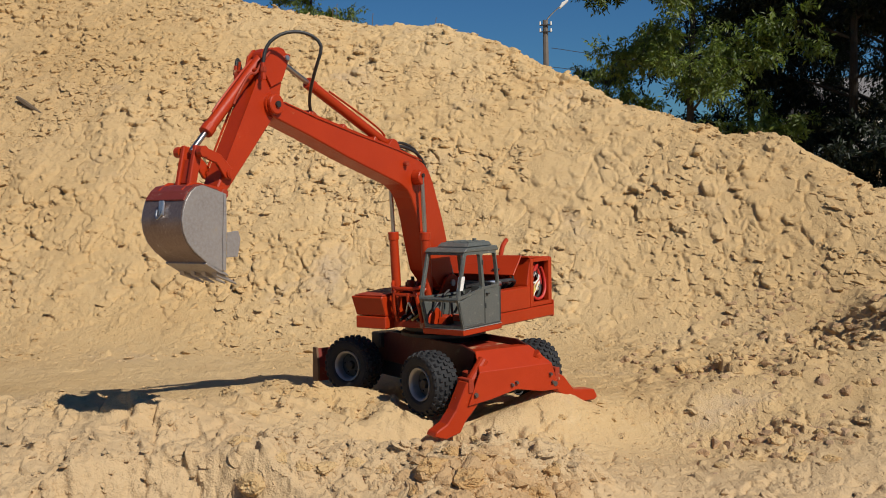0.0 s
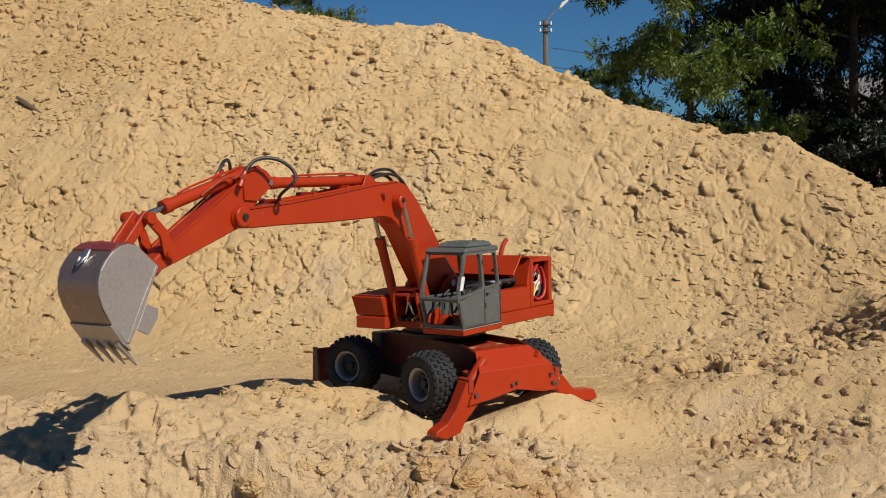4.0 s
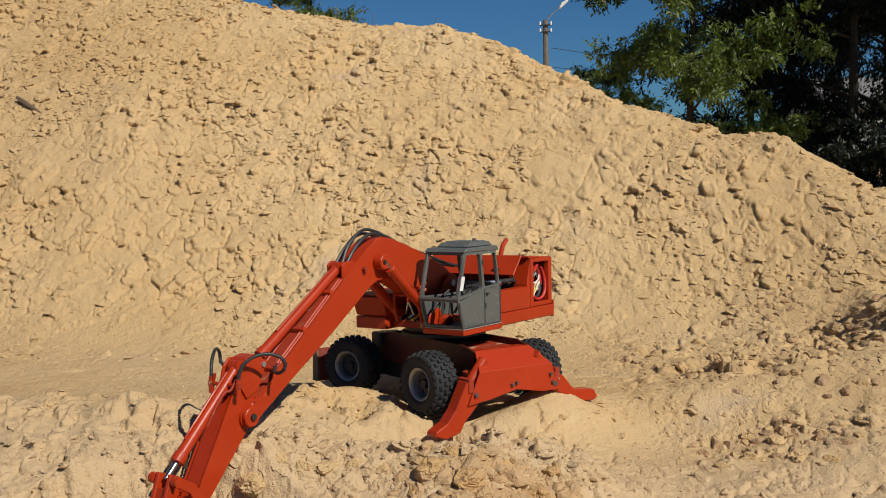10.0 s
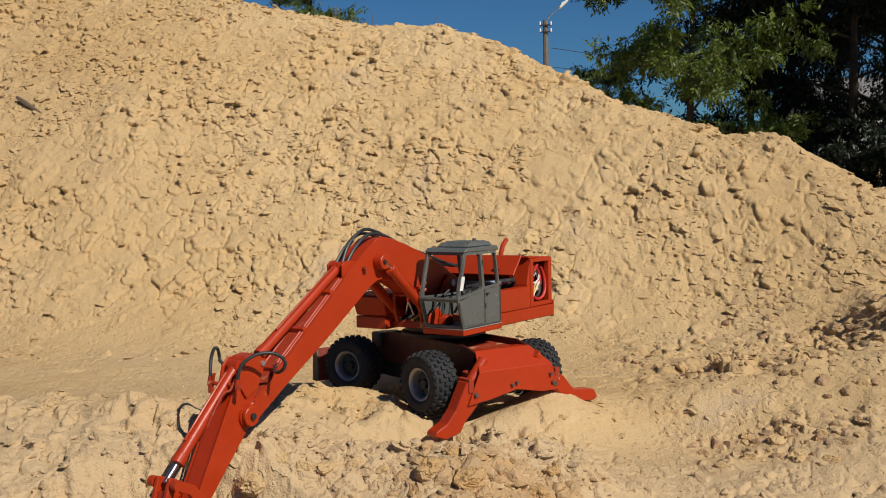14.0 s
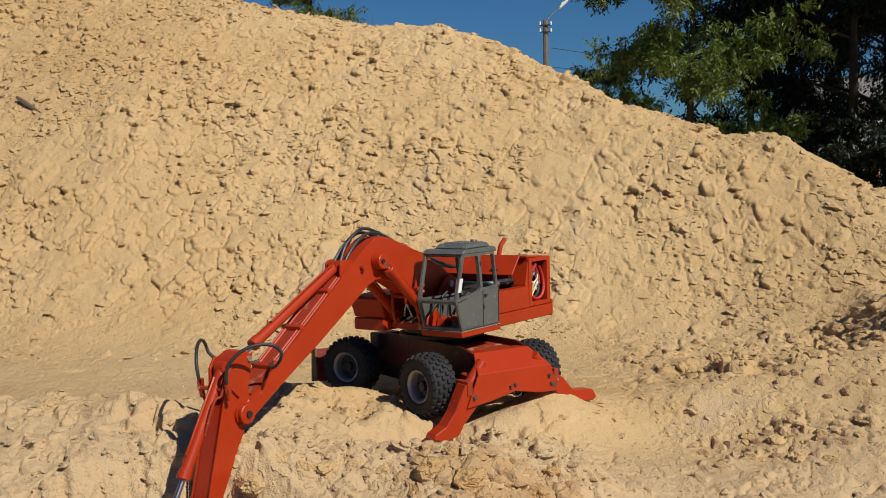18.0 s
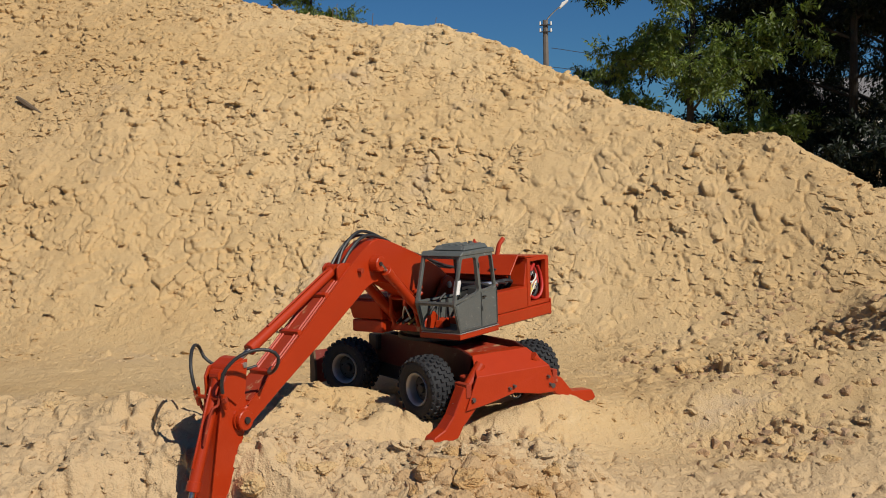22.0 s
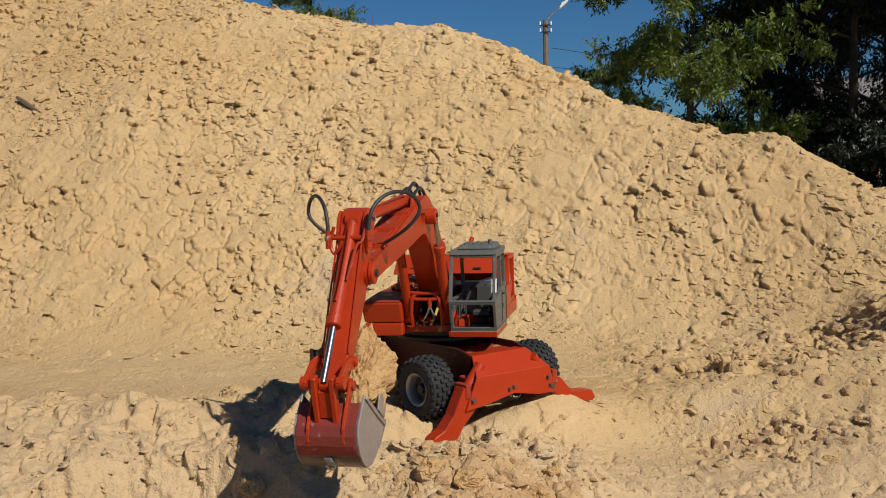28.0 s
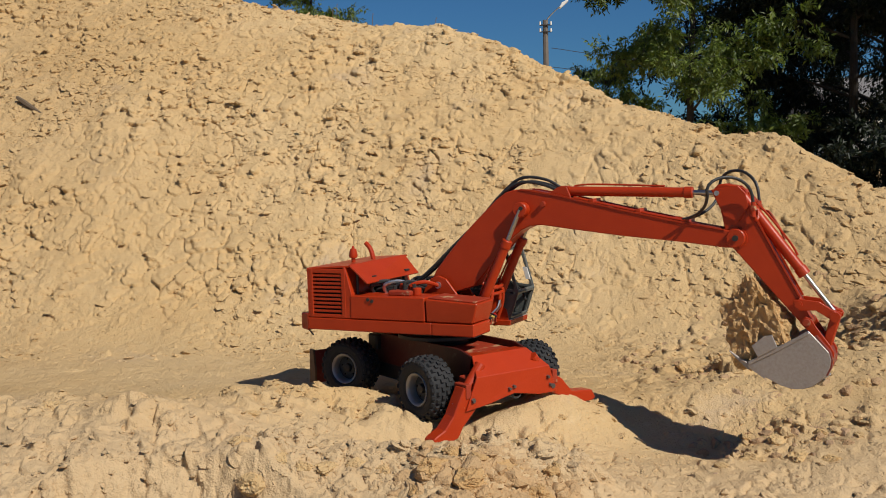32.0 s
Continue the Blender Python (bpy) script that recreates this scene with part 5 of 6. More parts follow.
def axis_points(cuts, far):
    """Graded sampling: rows of (from, to, step), and a stretch that grows to the horizon on both sides."""
    v = np.concatenate([np.arange(a, b, s) for a, b, s in cuts])
    s0, s1 = cuts[0][2], cuts[-1][2]
    lo, hi, a, b = [], [], v[0], v[-1]
    while a > -far:
        s0 *= 1.25
        a -= s0
        lo.append(a)
    while b < far:
        s1 *= 1.25
        b += s1
        hi.append(b)
    return np.concatenate([lo[::-1], v, hi])


def build_ground():
    us = axis_points(((-1.12, 1.12, 0.0024),), 250)
    ys = axis_points(((-0.95, -0.62, 0.0050), (-0.62, -0.40, 0.0027), (-0.40, -0.30, 0.0040), (-0.30, 0.70, 0.0056), (0.70, 3.35, 0.0062)), 700)
    # rows widen with the distance along y, so that the mesh stays evenly fine over the heap
    S, Y = np.meshgrid(us, ys)
    X = S * np.clip((Y + 2.4) / 2.4, 0.5, 3.0)
    Z = smooth_ground(X, Y)
    e = 0.004
    gx = (smooth_ground(X + e, Y) - smooth_ground(X - e, Y)) / (2 * e)
    gy = (smooth_ground(X, Y + e) - smooth_ground(X, Y - e)) / (2 * e)
    # the crumbled relief ends where the mesh grows coarse
    near = np.clip((Y + 1.20) / 0.25, 0, 1) * np.clip((3.75 - Y) / 0.4, 0, 1) * np.clip((1.20 - np.abs(S)) / 0.08, 0, 1)
    P = pushed_out(X, Y, gx, gy, Z)
    P = P * near[..., None] + np.stack([X, Y, Z], -1) * (1 - near[..., None])
    co = P.reshape(-1, 3).astype(np.float32)
    xs = us
    nx, ny = len(xs), len(ys)
    i = np.arange(nx * ny).reshape(ny, nx)
    q = np.stack([i[:-1, :-1], i[:-1, 1:], i[1:, 1:], i[1:, :-1]], -1).reshape(-1, 4)
    me = bpy.data.meshes.new("ground")
    me.vertices.add(len(co))
    me.vertices.foreach_set("co", co.ravel())
    me.loops.add(q.size)
    me.loops.foreach_set("vertex_index", q.ravel().astype(np.int32))
    me.polygons.add(len(q))
    me.polygons.foreach_set("loop_start", np.arange(0, q.size, 4, dtype=np.int32))
    me.update(calc_edges=True)
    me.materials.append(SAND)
    tagged(new("ground", me), "crumbly yellow sand rising to a quarry heap", "sand", kind="structure")


def surface(x, y):
    """Point and normal on the sand."""
    x, y = np.asarray(x, float), np.asarray(y, float)
    e = 0.01
    gx = (smooth_ground(x + e, y) - smooth_ground(x - e, y)) / (2 * e)
    gy = (smooth_ground(x, y + e) - smooth_ground(x, y - e)) / (2 * e)
    n = np.stack([-gx, -gy, np.ones_like(gx)], -1)
    n /= np.linalg.norm(n, axis=-1, keepdims=True)
    return pushed_out(x, y, gx, gy, smooth_ground(x, y)), n


G_ = (1 + 5 ** 0.5) / 2
ICO_V = np.array([(-1, G_, 0), (1, G_, 0), (-1, -G_, 0), (1, -G_, 0), (0, -1, G_), (0, 1, G_), (0, -1, -G_), (0, 1, -G_), (G_, 0, -1), (G_, 0, 1), (-G_, 0, -1), (-G_, 0, 1)]) / math.hypot(1, G_)
ICO_F = np.array([(0, 11, 5), (0, 5, 1), (0, 1, 7), (0, 7, 10), (0, 10, 11), (1, 5, 9), (5, 11, 4), (11, 10, 2), (10, 7, 6), (7, 1, 8),
                  (3, 9, 4), (3, 4, 2), (3, 2, 6), (3, 6, 8), (3, 8, 9), (4, 9, 5), (2, 4, 11), (6, 2, 10), (8, 6, 7), (9, 8, 1)])


def lump_shapes(count):
    """Rounded, chipped clod shapes on a 42-point sphere."""
    b = bmesh.new()
    bmesh.ops.create_icosphere(b, subdivisions=2, radius=1)
    v = np.array([p.co[:] for p in b.verts])
    f = np.array([[p.index for p in q.verts] for q in b.faces])
    b.free()
    out = []
    for k in range(count):
        o = Vector((k * 5.1, k * 2.3, k))
        d = np.array([1 + 0.45 * noise.noise(Vector(p) * 1.3 + o) + 0.22 * noise.noise(Vector(p) * 3.1 + o) for p in v])
        w = v * d[:, None]
        cut = np.random.default_rng(50 + k)
        for _ in range(8):
            q = cut.normal(0, 1, 3)
            q /= np.linalg.norm(q)
            over = np.clip(w @ q - cut.uniform(0.45, 0.85), 0, None)
            w = w - over[:, None] * q * 0.95
        out.append(w)
    return np.array(out), f


BIG_V, BIG_F = lump_shapes(18)
SMALL_V = ICO_V[None] * (1 + 0.35 * (np.random.default_rng(2).random((18, 12, 1)) - 0.5))
FLAKE_V = (ICO_V[None] * (1 + 1.0 * (np.random.default_rng(3).random((24, 12, 1)) - 0.5)) * np.array([1.1, 1.0, 0.62])).clip((-1, -1, -0.34), (1, 1, 0.30))


def lump_verts(rng, n, sizes, shapes):
    """n turned, flattened lumps: array n x points x 3."""
    v = shapes[rng.integers(0, len(shapes), n)]
    v = v * np.stack([0.9 + 0.6 * rng.random(n), 0.7 + 0.4 * rng.random(n), 0.45 + 0.4 * rng.random(n)], -1)[:, None]
    a, b = rng.random(n) * 6.28, (rng.random(n) - 0.5) * 1.0
    ca, sa, cb, sb = np.cos(a), np.sin(a), np.cos(b), np.sin(b)
    x, y, z = v[..., 0], v[..., 1], v[..., 2]
    x, z = x * cb[:, None] - z * sb[:, None], x * sb[:, None] + z * cb[:, None]
    x, y = x * ca[:, None] - y * sa[:, None], x * sa[:, None] + y * ca[:, None]
    return np.stack([x, y, z], -1) * sizes[:, None, None]


def scatter(name, n, region, smin, smax, seed, material, label, sink=0.15, mask=None, flakes=False):
    rng = np.random.default_rng(seed)
    x = region[0] + (region[1] - region[0]) * rng.random(n)
    y = region[2] + (region[3] - region[2]) * rng.random(n)
    if mask is not None:
        keep = mask(x, y, rng.random(n))
        x, y = x[keep], y[keep]
    n = len(x)
    s = smin * (smax / smin) ** (rng.random(n) ** 2.0)
    big = smax > 0.012
    shapes, faces = (BIG_V, BIG_F) if big else (SMALL_V, ICO_F)
    if flakes:
        shapes, faces = FLAKE_V, ICO_F
    p, nor = surface(x, y)
    c = p - nor * (s * sink)[:, None]
    v = lump_verts(rng, n, s, shapes)
    # lean them into the slope
    a = 0.8 * np.arctan2(-nor[:, 1], nor[:, 2])[:, None]
    v = np.stack([v[..., 0], v[..., 1] * np.cos(a) - v[..., 2] * np.sin(a), v[..., 1] * np.sin(a) + v[..., 2] * np.cos(a)], -1)
    v = (v + c[:, None]).reshape(-1, 3)
    f = (faces[None] + shapes.shape[1] * np.arange(n)[:, None, None]).reshape(-1, 3)
    ob = from_arrays(name, v.tolist(), f.tolist(), material)
    return tagged(ob, label, "sand", kind="stuff")


def clear_of_machine(x, y):
    return (x * x + y * y > 0.09) | (y > 0.35)


def build_clods():
    def patchy(x, y, r):
        return (r < np.clip((fractal(x * 3.1, y * 3.1, 21) - 0.34) * 3.0, 0.06, 1)) & clear_of_machine(x, y)

    def trodden(x, y, r):
        return (r < trodden_rows(x, y) * np.clip((x - 0.4) / 0.1, 0, 1)) & clear_of_machine(x, y)
    scatter("sand_clods", 5000, (-2.2, 1.9, 0.75, 3.1), 0.004, 0.015, 7, SAND, "loose clods of dry yellow sand on the heap", 0.5, patchy)
    scatter("sand_pebbles", 26000, (-2.2, 1.8, 0.6, 3.1), 0.0028, 0.010, 17, SAND, "small crumbs of dry sand on the heap", 0.3, patchy)
    scatter("sand_crumbs", 9000, (-1.0, 1.5, -0.75, 0.7), 0.0016, 0.007, 8, SAND, "small crumbs of dry yellow sand", 0.25,
            lambda x, y, r: patchy(x, y, r) & ((y < -0.2) | (x > 0.4) | (r < 0.15)))
    scatter("sand_flakes", 44000, (-2.3, 1.8, 0.65, 3.2), 0.0045, 0.021, 27, SAND, "thin broken flakes of packed sand on the heap", 0.12,
            lambda x, y, r: r < np.clip((fractal(x * 4.0, y * 4.0, 29) - 0.40) * 3.6, 0.07, 0.85), True)
    scatter("bank_flakes", 13000, (-0.9, 1.4, -0.70, 0.65), 0.003, 0.014, 28, SAND, "thin broken flakes of packed sand on the bank", 0.25,
            lambda x, y, r: (r < np.clip((fractal(x * 6.0, y * 6.0, 29) - 0.42) * 4, 0.05 * (y < -0.2), 0.9)) & clear_of_machine(x, y) & ((y < -0.22) | (x > 0.2)), True)
    scatter("bank_crumbs", 9000, (-0.75, 0.45, -0.66, -0.04), 0.0018, 0.010, 37, SAND, "broken crumbs of packed sand along the bank", 0.25,
            lambda x, y, r: (r < np.clip((fractal(x * 8.0, y * 8.0, 39) - 0.40) * 4, 0.03, 0.9)) & ((y < -0.30) | (x < -0.12)), True)
    scatter("clay_clods", 1500, (0.45, 1.35, -0.35, 0.75), 0.005, 0.020, 9, CLAY, "brownish violet clay clods mixed in the sand", 0.35, trodden)
    scatter("trodden_clods", 4200, (0.40, 1.5, -0.45, 0.85), 0.004, 0.022, 10, SAND, "trodden clods of sand beside the machine", 0.4, trodden)
    scatter("outcrop_clods", 1500, (-0.08, 0.23, -0.65, -0.48), 0.004, 0.021, 41, DAMP, "jagged clods of ochre sand packed into an outcrop", 0.25,
            lambda x, y, r: r < 1.25 - np.hypot((x - 0.075) / 0.15, (y + 0.565) / 0.085))
    scatter("edge_clods", 800, (-0.34, -0.05, -0.56, -0.42), 0.003, 0.016, 43, SAND, "broken clods along the edge of the dug pit", 0.35,
            lambda x, y, r: r < np.clip((fractal(x * 14, y * 14, 45) - 0.36) * 5, 0.05, 1))
    scatter("bank_clods", 420, (-0.9, 0.35, -0.62, -0.24), 0.004, 0.013, 19, SAND, "broken clods of packed sand on the bank", 0.4)


def rough_rock(name, radius, seed, material, label, squash=(1, 1, 1), grit=1.0):
    """One broken lump of packed sand."""
    rng = random.Random(seed)
    b = bmesh.new()
    bmesh.ops.create_icosphere(b, subdivisions=5, radius=1)
    off = Vector((seed * 3.7, seed * 1.3, 0))
    planes = [(Vector((rng.gauss(0, 1), rng.gauss(0, 1), rng.gauss(0.1, 0.8))).normalized(), rng.uniform(0.62, 0.95)) for _ in range(13)]
    for v in b.verts:
        p = v.co.copy()
        q = p * (1 + 0.30 * noise.fractal(p * 1.2 + off, 0.8, 2.0, 3))
        for n_, d_ in planes:
            over = q.dot(n_) - d_ - 0.05 * noise.noise(p * 4 + off)
            if over > 0:
                q = q - n_ * over * 0.92
        crack = 1 - abs(noise.noise(Vector((p.x * 2.2, p.y * 2.2, p.z * 1.1)) + off * 2))
        q = q * (1 + 0.035 * grit * noise.fractal(p * (5 if grit == 1 else 3.2) + off, 0.8, 2.0, 5) - 0.16 * max(0.0, crack - 0.95) * 16)
        q = q * (1 + 0.022 * grit * (noise.cell(q * 3.1 + off) - 0.5) + 0.012 * grit * (noise.cell(q * 6.7 + off) - 0.5))
        v.co = Vector((q.x * squash[0], q.y * squash[1], q.z * squash[2])) * radius
    return tagged(part(name, b, material, None), label, "sand")


# lumps of packed sand that stand out in front of the machine: x, y, radius, seed
LUMPS = ((-0.015, -0.555, 0.024, 1), (0.035, -0.575, 0.030, 2), (0.085, -0.540, 0.022, 11), (0.145, -0.545, 0.028, 12), (0.015, -0.520, 0.018, 13), (0.095, -0.600, 0.024, 14), (0.060, -0.515, 0.016, 20), (0.120, -0.575, 0.020, 21), (-0.045, -0.580, 0.018, 22), (0.000, -0.605, 0.022, 23), (0.170, -0.500, 0.014, 24),
         (0.050, -0.545, 0.015, 25), (0.115, -0.515, 0.013, 26), (-0.020, -0.500, 0.012, 27), (0.180, -0.560, 0.018, 28), (-0.140, -0.500, 0.016, 29), (-0.185, -0.505, 0.020, 31), (-0.225, -0.515, 0.017, 32), (-0.100, -0.520, 0.014, 33), (0.23, -0.17, 0.010, 34), (0.16, -0.27, 0.011, 35), (-0.14, -0.10, 0.012, 36), (-0.18, -0.11, 0.009, 37), (-0.10, -0.13, 0.010, 38),
         (-0.30, -0.53, 0.026, 3), (-0.25, -0.50, 0.024, 4), (-0.33, -0.47, 0.018, 15),
         (-0.34, -0.30, 0.016, 5), (0.70, 0.13, 0.026, 6), (0.64, 0.20, 0.022, 7), (0.80, 0.16, 0.036, 8), (0.56, -0.27, 0.028, 9), (0.64, -0.29, 0.026, 16), (-0.70, -0.28, 0.020, 10), (0.98, 0.40, 0.032, 17), (1.08, 0.46, 0.028, 18), (0.86, -0.05, 0.022, 19))


def build_lumps():
    for x, y, r, s in LUMPS:
        p, n = surface([x], [y])
        ob = rough_rock("sand_lump", r, s, DAMP if y < -0.49 and x > -0.06 else SAND, "crumbling lump of packed yellow sand on the ground", (1.3, 1.0, 0.7))
        ob.matrix_world = pose(p[0][0], p[0][1], p[0][2] - 0.3 * r, 0, 0, 37 * s)
        ob["group"] = "lumps of packed sand"
    # smaller broken lumps lying in heaps where the sand was trodden
    shapes = [rough_rock("sand_lump", 0.015, 30 + k, SAND if k < 3 else CLAY, "small broken lump of trodden sand in a heap" if k < 3 else "small broken lump of brownish clay in a heap", (1.25, 0.9, 0.7)) for k in range(6)]
    rng = random.Random(12)
    used = 0
    for cx, cy, sx, sy, n in ((0.67, 0.15, 0.07, 0.08, 16), (0.62, -0.25, 0.10, 0.035, 14), (1.0, 0.42, 0.09, 0.10, 14), (0.86, 0.62, 0.10, 0.06, 8), (0.84, -0.06, 0.08, 0.05, 8), (0.03, -0.47, 0.07, 0.04, 8)):
        for _ in range(n):
            x, y, r = cx + rng.gauss(0, sx), cy + rng.gauss(0, sy), rng.uniform(0.007, 0.019)
            p, _n = surface([x], [y])
            m = pose(p[0][0], p[0][1], p[0][2] - 0.1 * r, rng.uniform(-25, 25), rng.uniform(-25, 25), rng.uniform(0, 360)) @ Matrix.Scale(r / 0.015, 4)
            if used < len(shapes):
                ob = shapes[used]
                ob.matrix_world = m
            else:
                src = shapes[rng.randrange(len(shapes))]
                ob = tagged(new("sand_lump", src.data), src["label"], "sand")
                ob.matrix_world = m
            ob["group"] = "small lumps of trodden sand"
            used += 1


# ---- trees and distance ----
def leafy_tree(name, x, y, height, spread, low, n_leaf, leaf, seed, material, label, lean=(0, 0), limbs=11, first=0.28):
    """Tapered trunk, limbs and twigs, with a crown of single leaves in drooping sprays."""
    rng = random.Random(seed)
    t = tagged(empty(name), label, name)
    t.location = (x, y, 0)
    trunk = [(0, 0, -0.3), (0.06 * lean[0], 0, height * 0.25), (lean[0] * 0.4, lean[1] * 0.4, height * 0.55), (lean[0], lean[1], height * 0.92)]
    r0 = 0.012 * height
    part("trunk", tube(trunk, r0, 10, 5, None, [r0, r0 * 0.8, r0 * 0.5, r0 * 0.12]), BARK, t)
    tips = []
    for i in range(limbs):
        f = first + (0.94 - first) * i / limbs
        a = i * 2.4 + rng.uniform(-0.4, 0.4)
        base = Vector((lean[0] * f, lean[1] * f, height * f))
        L = spread * (1.05 - 0.55 * abs(f - 0.45)) * rng.uniform(0.8, 1.15)
        d = Vector((math.cos(a), math.sin(a), rng.uniform(-0.05, 0.45)))
        mid, end = base + d * L * 0.5 + Vector((0, 0, 0.08 * L)), base + d * L
        part("limb", tube([base, mid, end], 0.02, 7, 4, None, [r0 * 0.34, r0 * 0.2, r0 * 0.05]), BARK, t)
        tw = bmesh.new()
        for k in range(9):
            s = rng.uniform(0.25, 1.0)
            p = base.lerp(mid, s * 2) if s < 0.5 else mid.lerp(end, s * 2 - 1)
            e = p + Vector((rng.gauss(0, 1), rng.gauss(0, 1), rng.gauss(0.15, 0.7))) * spread * 0.2
            tube([p, p.lerp(e, 0.5) + Vector((0, 0, 0.04 * spread)), e], 0.008, 4, 3, tw, [r0 * 0.07, r0 * 0.05, r0 * 0.02])
            tips.append((p, e))
        part("twig_spray", tw, BARK, t)["kind"] = "stuff"
    r = np.random.default_rng(seed)
    sprays = n_leaf // 9
    pick = r.integers(0, len(tips), sprays)
    P = np.array([tips[k][0] for k in range(len(tips))])[pick]
    Q = np.array([tips[k][1] for k in range(len(tips))])[pick]
    o = P + (Q - P) * r.random((sprays, 1)) ** 0.7 + r.normal(0, 0.042 * spread, (sprays, 3))
    o[:, 2] = np.maximum(o[:, 2], low + 0.25 * r.random(sprays))
    ax = r.normal(0, 1, (sprays, 3)) + np.array([0, 0, -0.7])
    ax /= np.linalg.norm(ax, axis=1, keepdims=True)
    k = np.arange(9)
    along = (k // 2)[None, :, None] * leaf * 0.42
    c = o[:, None] + ax[:, None] * along
    side = np.cross(ax, r.normal(0, 1, (sprays, 3)))
    side /= np.linalg.norm(side, axis=1, keepdims=True)
    sg = np.where(k % 2 == 0, 1.0, -1.0)[None, :, None]
    d = side[:, None] * sg * 0.9 + ax[:, None] * 0.45 + r.normal(0, 0.18, (sprays, 9, 3)) + np.array([0, 0, -0.25])
    d[:, 8] = ax
    d /= np.linalg.norm(d, axis=2, keepdims=True)
    w = np.cross(d, r.normal(0, 1, (sprays, 9, 3)) * 0.5 + np.array([0.2, -0.4, 1.0]))
    w /= np.linalg.norm(w, axis=2, keepdims=True)
    ll = leaf * (0.7 + 0.6 * r.random((sprays, 9, 1)))
    up = np.cross(w, d)
    v = np.stack([c, c + d * ll * 0.45 + w * ll * 0.19 + up * ll * 0.05, c + d * ll - up * ll * 0.08, c + d * ll * 0.45 - w * ll * 0.19 + up * ll * 0.05], 2).reshape(-1, 3)
    n = len(v) // 4
    q = np.arange(n)[:, None] * 4
    f = np.concatenate([q + [[0, 1, 2]], q + [[0, 2, 3]]])
    from_arrays("crown", v.tolist(), f.tolist(), material, t)
    return t


def build_distance():
    leafy_tree("tree", 3.85, 13.2, 5.4, 1.75, 0.5, 42000, 0.084, 3, LEAF, "ash-leaved maple with sunlit green leaves behind the heap", (0.2, 0.0), 16, 0.14)
    # Trees behind on the right carry their shade in the leaf colour.
    leafy_tree("tree", 6.9, 14.6, 7.4, 2.5, 0.5, 56000, 0.09, 4, LEAF_SHADE_COLOURED, "tall dense green tree behind the heap with shade in its leaf colour", (0.1, 0.2), 18, 0.16)
    leafy_tree("tree", 5.9, 16.8, 6.6, 2.0, 0.3, 40000, 0.095, 5, LEAF_SHADE_COLOURED, "green tree with shade in its leaf colour", (-0.2, 0.2), 16, 0.10)
    leafy_tree("tree", 9.2, 18.0, 7.6, 2.5, 0.4, 34000, 0.10, 6, LEAF_SHADE_COLOURED, "green tree with shade in its leaf colour", (-0.2, 0.2), 16, 0.14)
    leafy_tree("tree", 8.0, 15.8, 8.2, 2.3, 2.9, 30000, 0.095, 7, LEAF_SHADE_COLOURED, "tall green tree with shade in its leaf colour", (0.1, 0.1), 18, 0.12)
    leafy_tree("tree", 3.75, 20.0, 3.0, 0.75, 0.6, 20000, 0.06, 12, NEEDLE, "small dense bushy tree in the distance", (0, 0), 14, 0.15)
    leafy_tree("tree", -2.1, 16.0, 5.0, 0.75, 3.15, 6000, 0.08, 13, LEAF, "young tree whose twigs show above the crest", (0, 0), 9, 0.5)
    # Out of view, added to throw shade on the trees beside it.
    leafy_tree("tree", 10.1, 11.6, 11.0, 3.3, 1.2, 34000, 0.16, 9, LEAF_SHADE_COLOURED, "broad tall unseen tree added to shade the trees beside it", (0.1, 0.1), 20, 0.2)
    for i, (x, y, h) in enumerate(((5.95, 11.0, 1.15), (7.6, 13.6, 1.3), (8.6, 15.0, 1.5), (6.6, 15.2, 1.4))):
        leafy_tree("shrub", x, y, h, 0.9, 0.02, 12000, 0.085, 30 + i, LEAF_SHADE_COLOURED, "dense shrub growing under the trees with shade in its leaf colour", (0, 0), 12, 0.02)
    # street lamp on a concrete mast
    lamp = tagged(empty("street_lamp"), "street lamp on a weathered grey mast with white insulators", "lamp")
    lamp.location = (4.23, 36, 0)
    part("mast", rod((0, 0, -0.5), (0.03, 0, 6.05), 0.125, 0.095, seg=8), POLE, lamp)
    part("arm", tube([(0.02, 0, 5.8), (0.12, -0.1, 6.1), (0.50, -0.25, 6.45), (0.62, -0.3, 6.55)], 0.022, 8, 5), ALU, lamp)
    part("lamp_head", hull([(x, y, z) for x, z in ((0.50, 6.44), (0.56, 6.40), (0.86, 6.66), (0.82, 6.74), (0.60, 6.60)) for y in (-0.42, -0.22)], 0.02), WHITE, lamp, "pale lamp head")
    for z in (5.85, 5.6):
        part("crossarm", rod((-0.20, -0.12, z), (0.24, -0.12, z), 0.025, seg=6), BLACK, lamp)
        for x in (-0.18, 0.22):
            part("insulator", rod((x, -0.12, z), (x, -0.12, z + 0.13), 0.04, 0.03, seg=8), WHITE, lamp)
    for z, z2, x2 in ((5.0, 4.55, 14.0), (4.3, 4.0, 14.0)):
        w = tube([(4.45, 35.88, z), (8.5, 36.0, (z + z2) / 2 - 0.25), (4.45 + x2, 36.2, z2)], 0.012, 5, 6)
        tagged(part("overhead_cable", w, BLACK, None), "thin overhead cable hung from the lamp mast", "cable")
    # pale building behind the trees
    hs = tagged(empty("building"), "pale plastered building glimpsed through the trees", "building")
    hs.location = (25.6, 44, 0)
    part("wall", box(-7, 7, 0, 8, -0.5, 2.9, 0.02), PLASTER, hs)
    part("roof", hull([(x, y, z) for x in (-7.4, 7.4) for y, z in ((-0.5, 2.9), (8.5, 2.9), (4, 4.6))], 0.02), ROOF, hs)
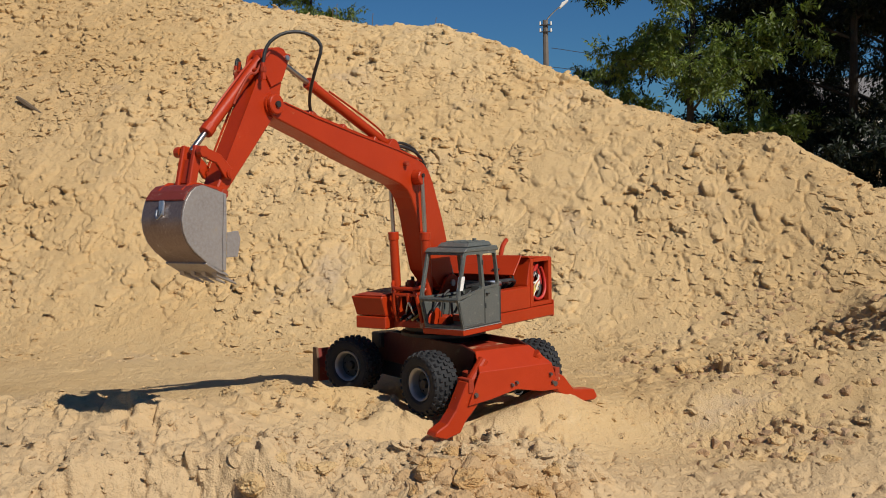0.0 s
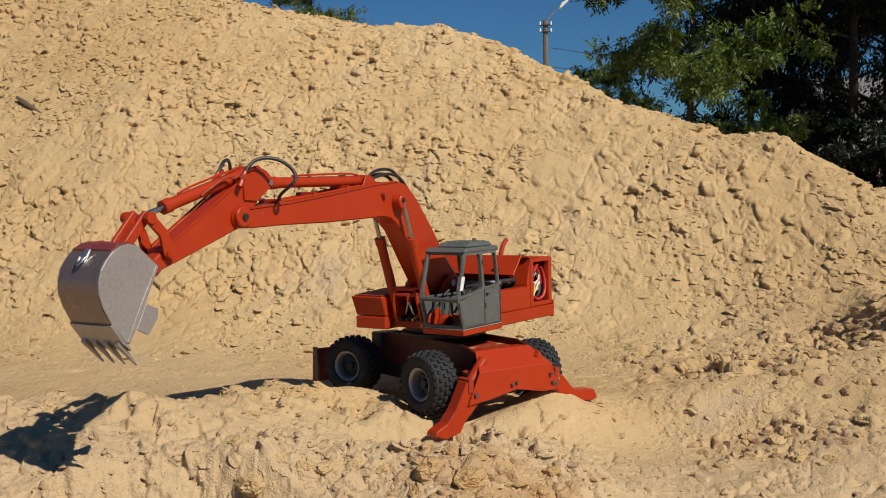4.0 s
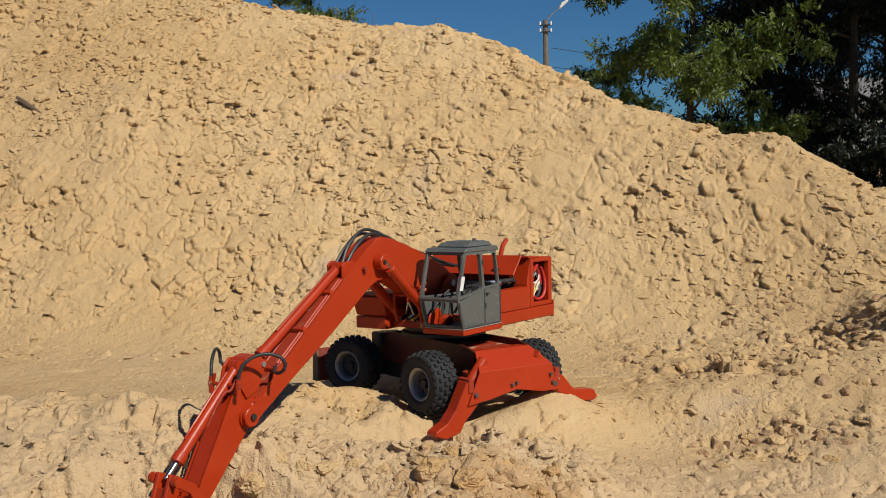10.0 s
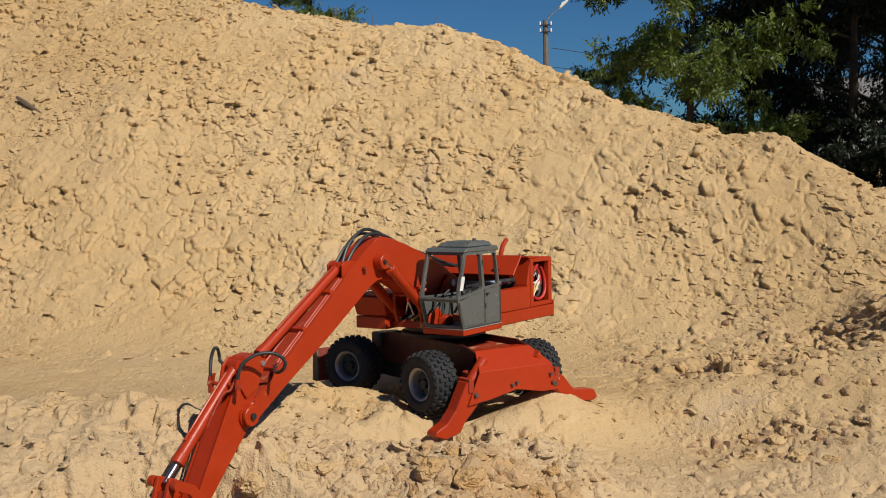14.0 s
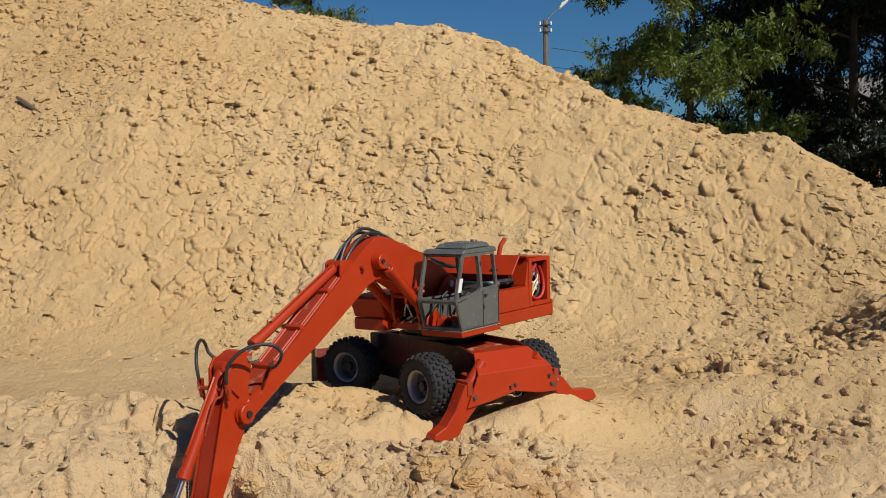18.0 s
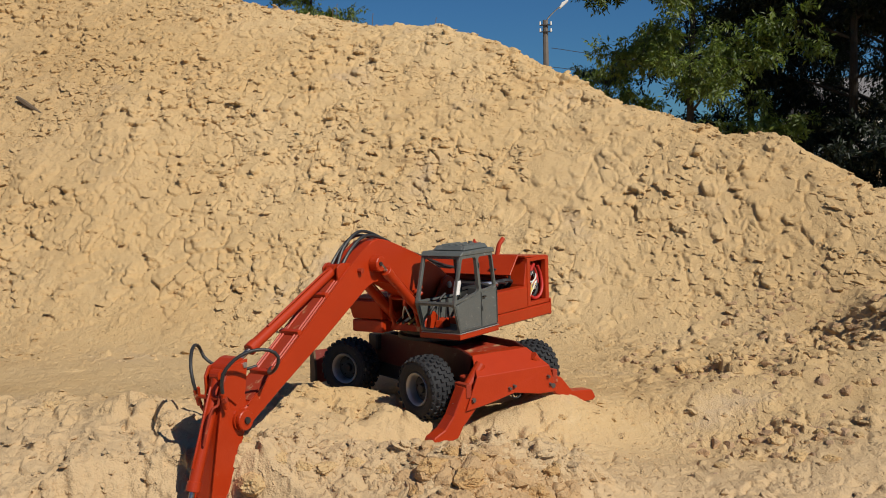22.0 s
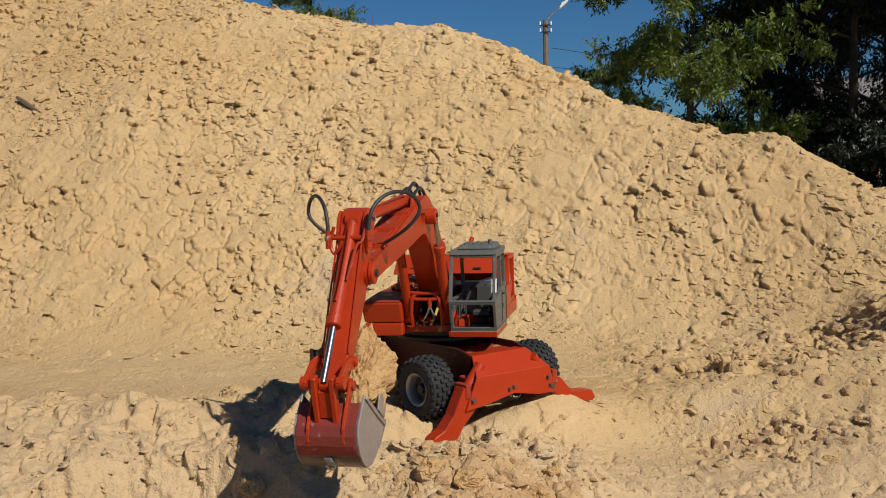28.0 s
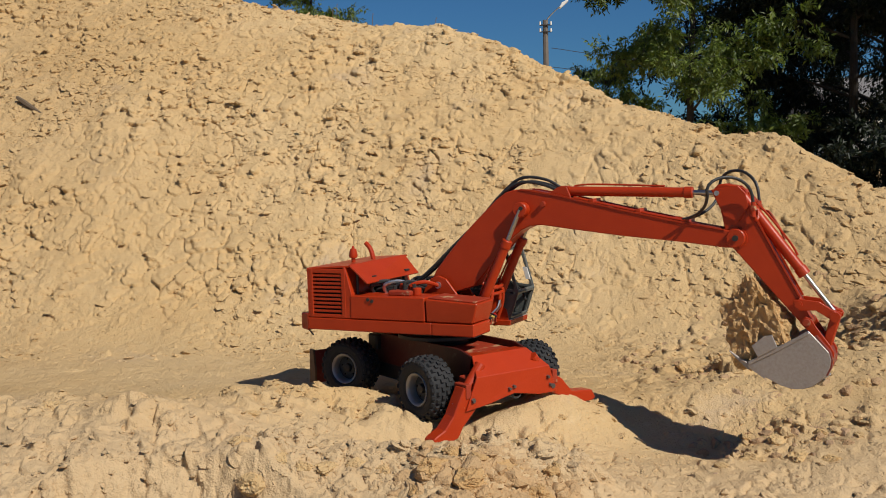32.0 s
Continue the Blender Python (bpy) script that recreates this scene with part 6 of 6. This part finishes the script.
    for i in range(5):
        w = part("window", box(-5.6 + 2.6 * i, -4.4 + 2.6 * i, -0.06, 0.02, 0.7, 2.1, 0.01), WHITE, hs)
        part("pane", box(-5.5 + 2.6 * i, -4.5 + 2.6 * i, -0.08, -0.062, 0.8, 2.0, 0.0), GLASS, w)


def build_litter():
    p, n = surface([-1.67], [2.14])
    tw = tube([(-0.065, 0.055, 0.044), (-0.02, 0.015, 0.018), (0.02, -0.018, -0.004), (0.075, -0.06, -0.032)], 0.005, 6, 4, None, [0.007, 0.011, 0.010, 0.003])
    t = tagged(part("twig", tw, TWIG, None), "dry grey stick lying on the sand slope", "twig")
    t.location = Vector(p[0]) + Vector((0, 0.0, 0.004))
    p, n = surface([0.085], [-0.43])
    t = tagged(part("twig", tube([(-0.016, 0, 0.006), (-0.012, -0.002, 0.011), (0.014, -0.004, 0.009)], 0.0012, 6, 4), TWIG, None), "thin dry stick lying on the sand", "twig")
    t.location = p[0]
    for x, h in ((-0.27, 0.06), (-0.46, 0.05), (-0.44, 0.07), (0.02, 0.03)):
        yc = float(base_line(x) + crest_height(x) / TAN)
        q, _ = surface([x], [yc])
        st = tube([(0, 0, -0.02), (0.002, 0, h * 0.5), (0.006, 0, h)], 0.0014, 5, 3)
        s = tagged(part("dry_stalk", st, TWIG, None), "thin dry stalk standing on the crest", "stalk")
        s.location = q[0]
        s["group"] = "dry stalks on the crest"


build_ground()
build_distance()
build_clods()
build_lumps()
build_litter()
load = rough_rock("sand_load", 0.055, 21, DAMP, "big clod of packed sand heaped in the bucket", (1.66, 1.12, 1.18), 3.4)
LOAD_IN_BUCKET = pose(-0.043, 0.010, -0.071, 0, 14, 0)


# ---- everything that moves ----
def motions():
    member_rows = {key: [] for _, key in MOVING}
    load_rows, body_rows = [], []
    for t in TIMES:
        f = linkage(t)
        for key, rows in member_rows.items():
            rows.append((t, f[key]))
        body_rows.append((t, machine_pose(t)))
        load_rows.append((t, machine_pose(t) @ f["bucket"] @ LOAD_IN_BUCKET))
    lifted = next(m for t, m in load_rows if t >= 21.75)
    load_rows = [(t, m if t >= 21.75 else lifted) for t, m in load_rows]
    walk(excavator, body_rows)
    for ob, key in MOVING:
        walk(ob, member_rows[key])
    walk(load, load_rows)


motions()
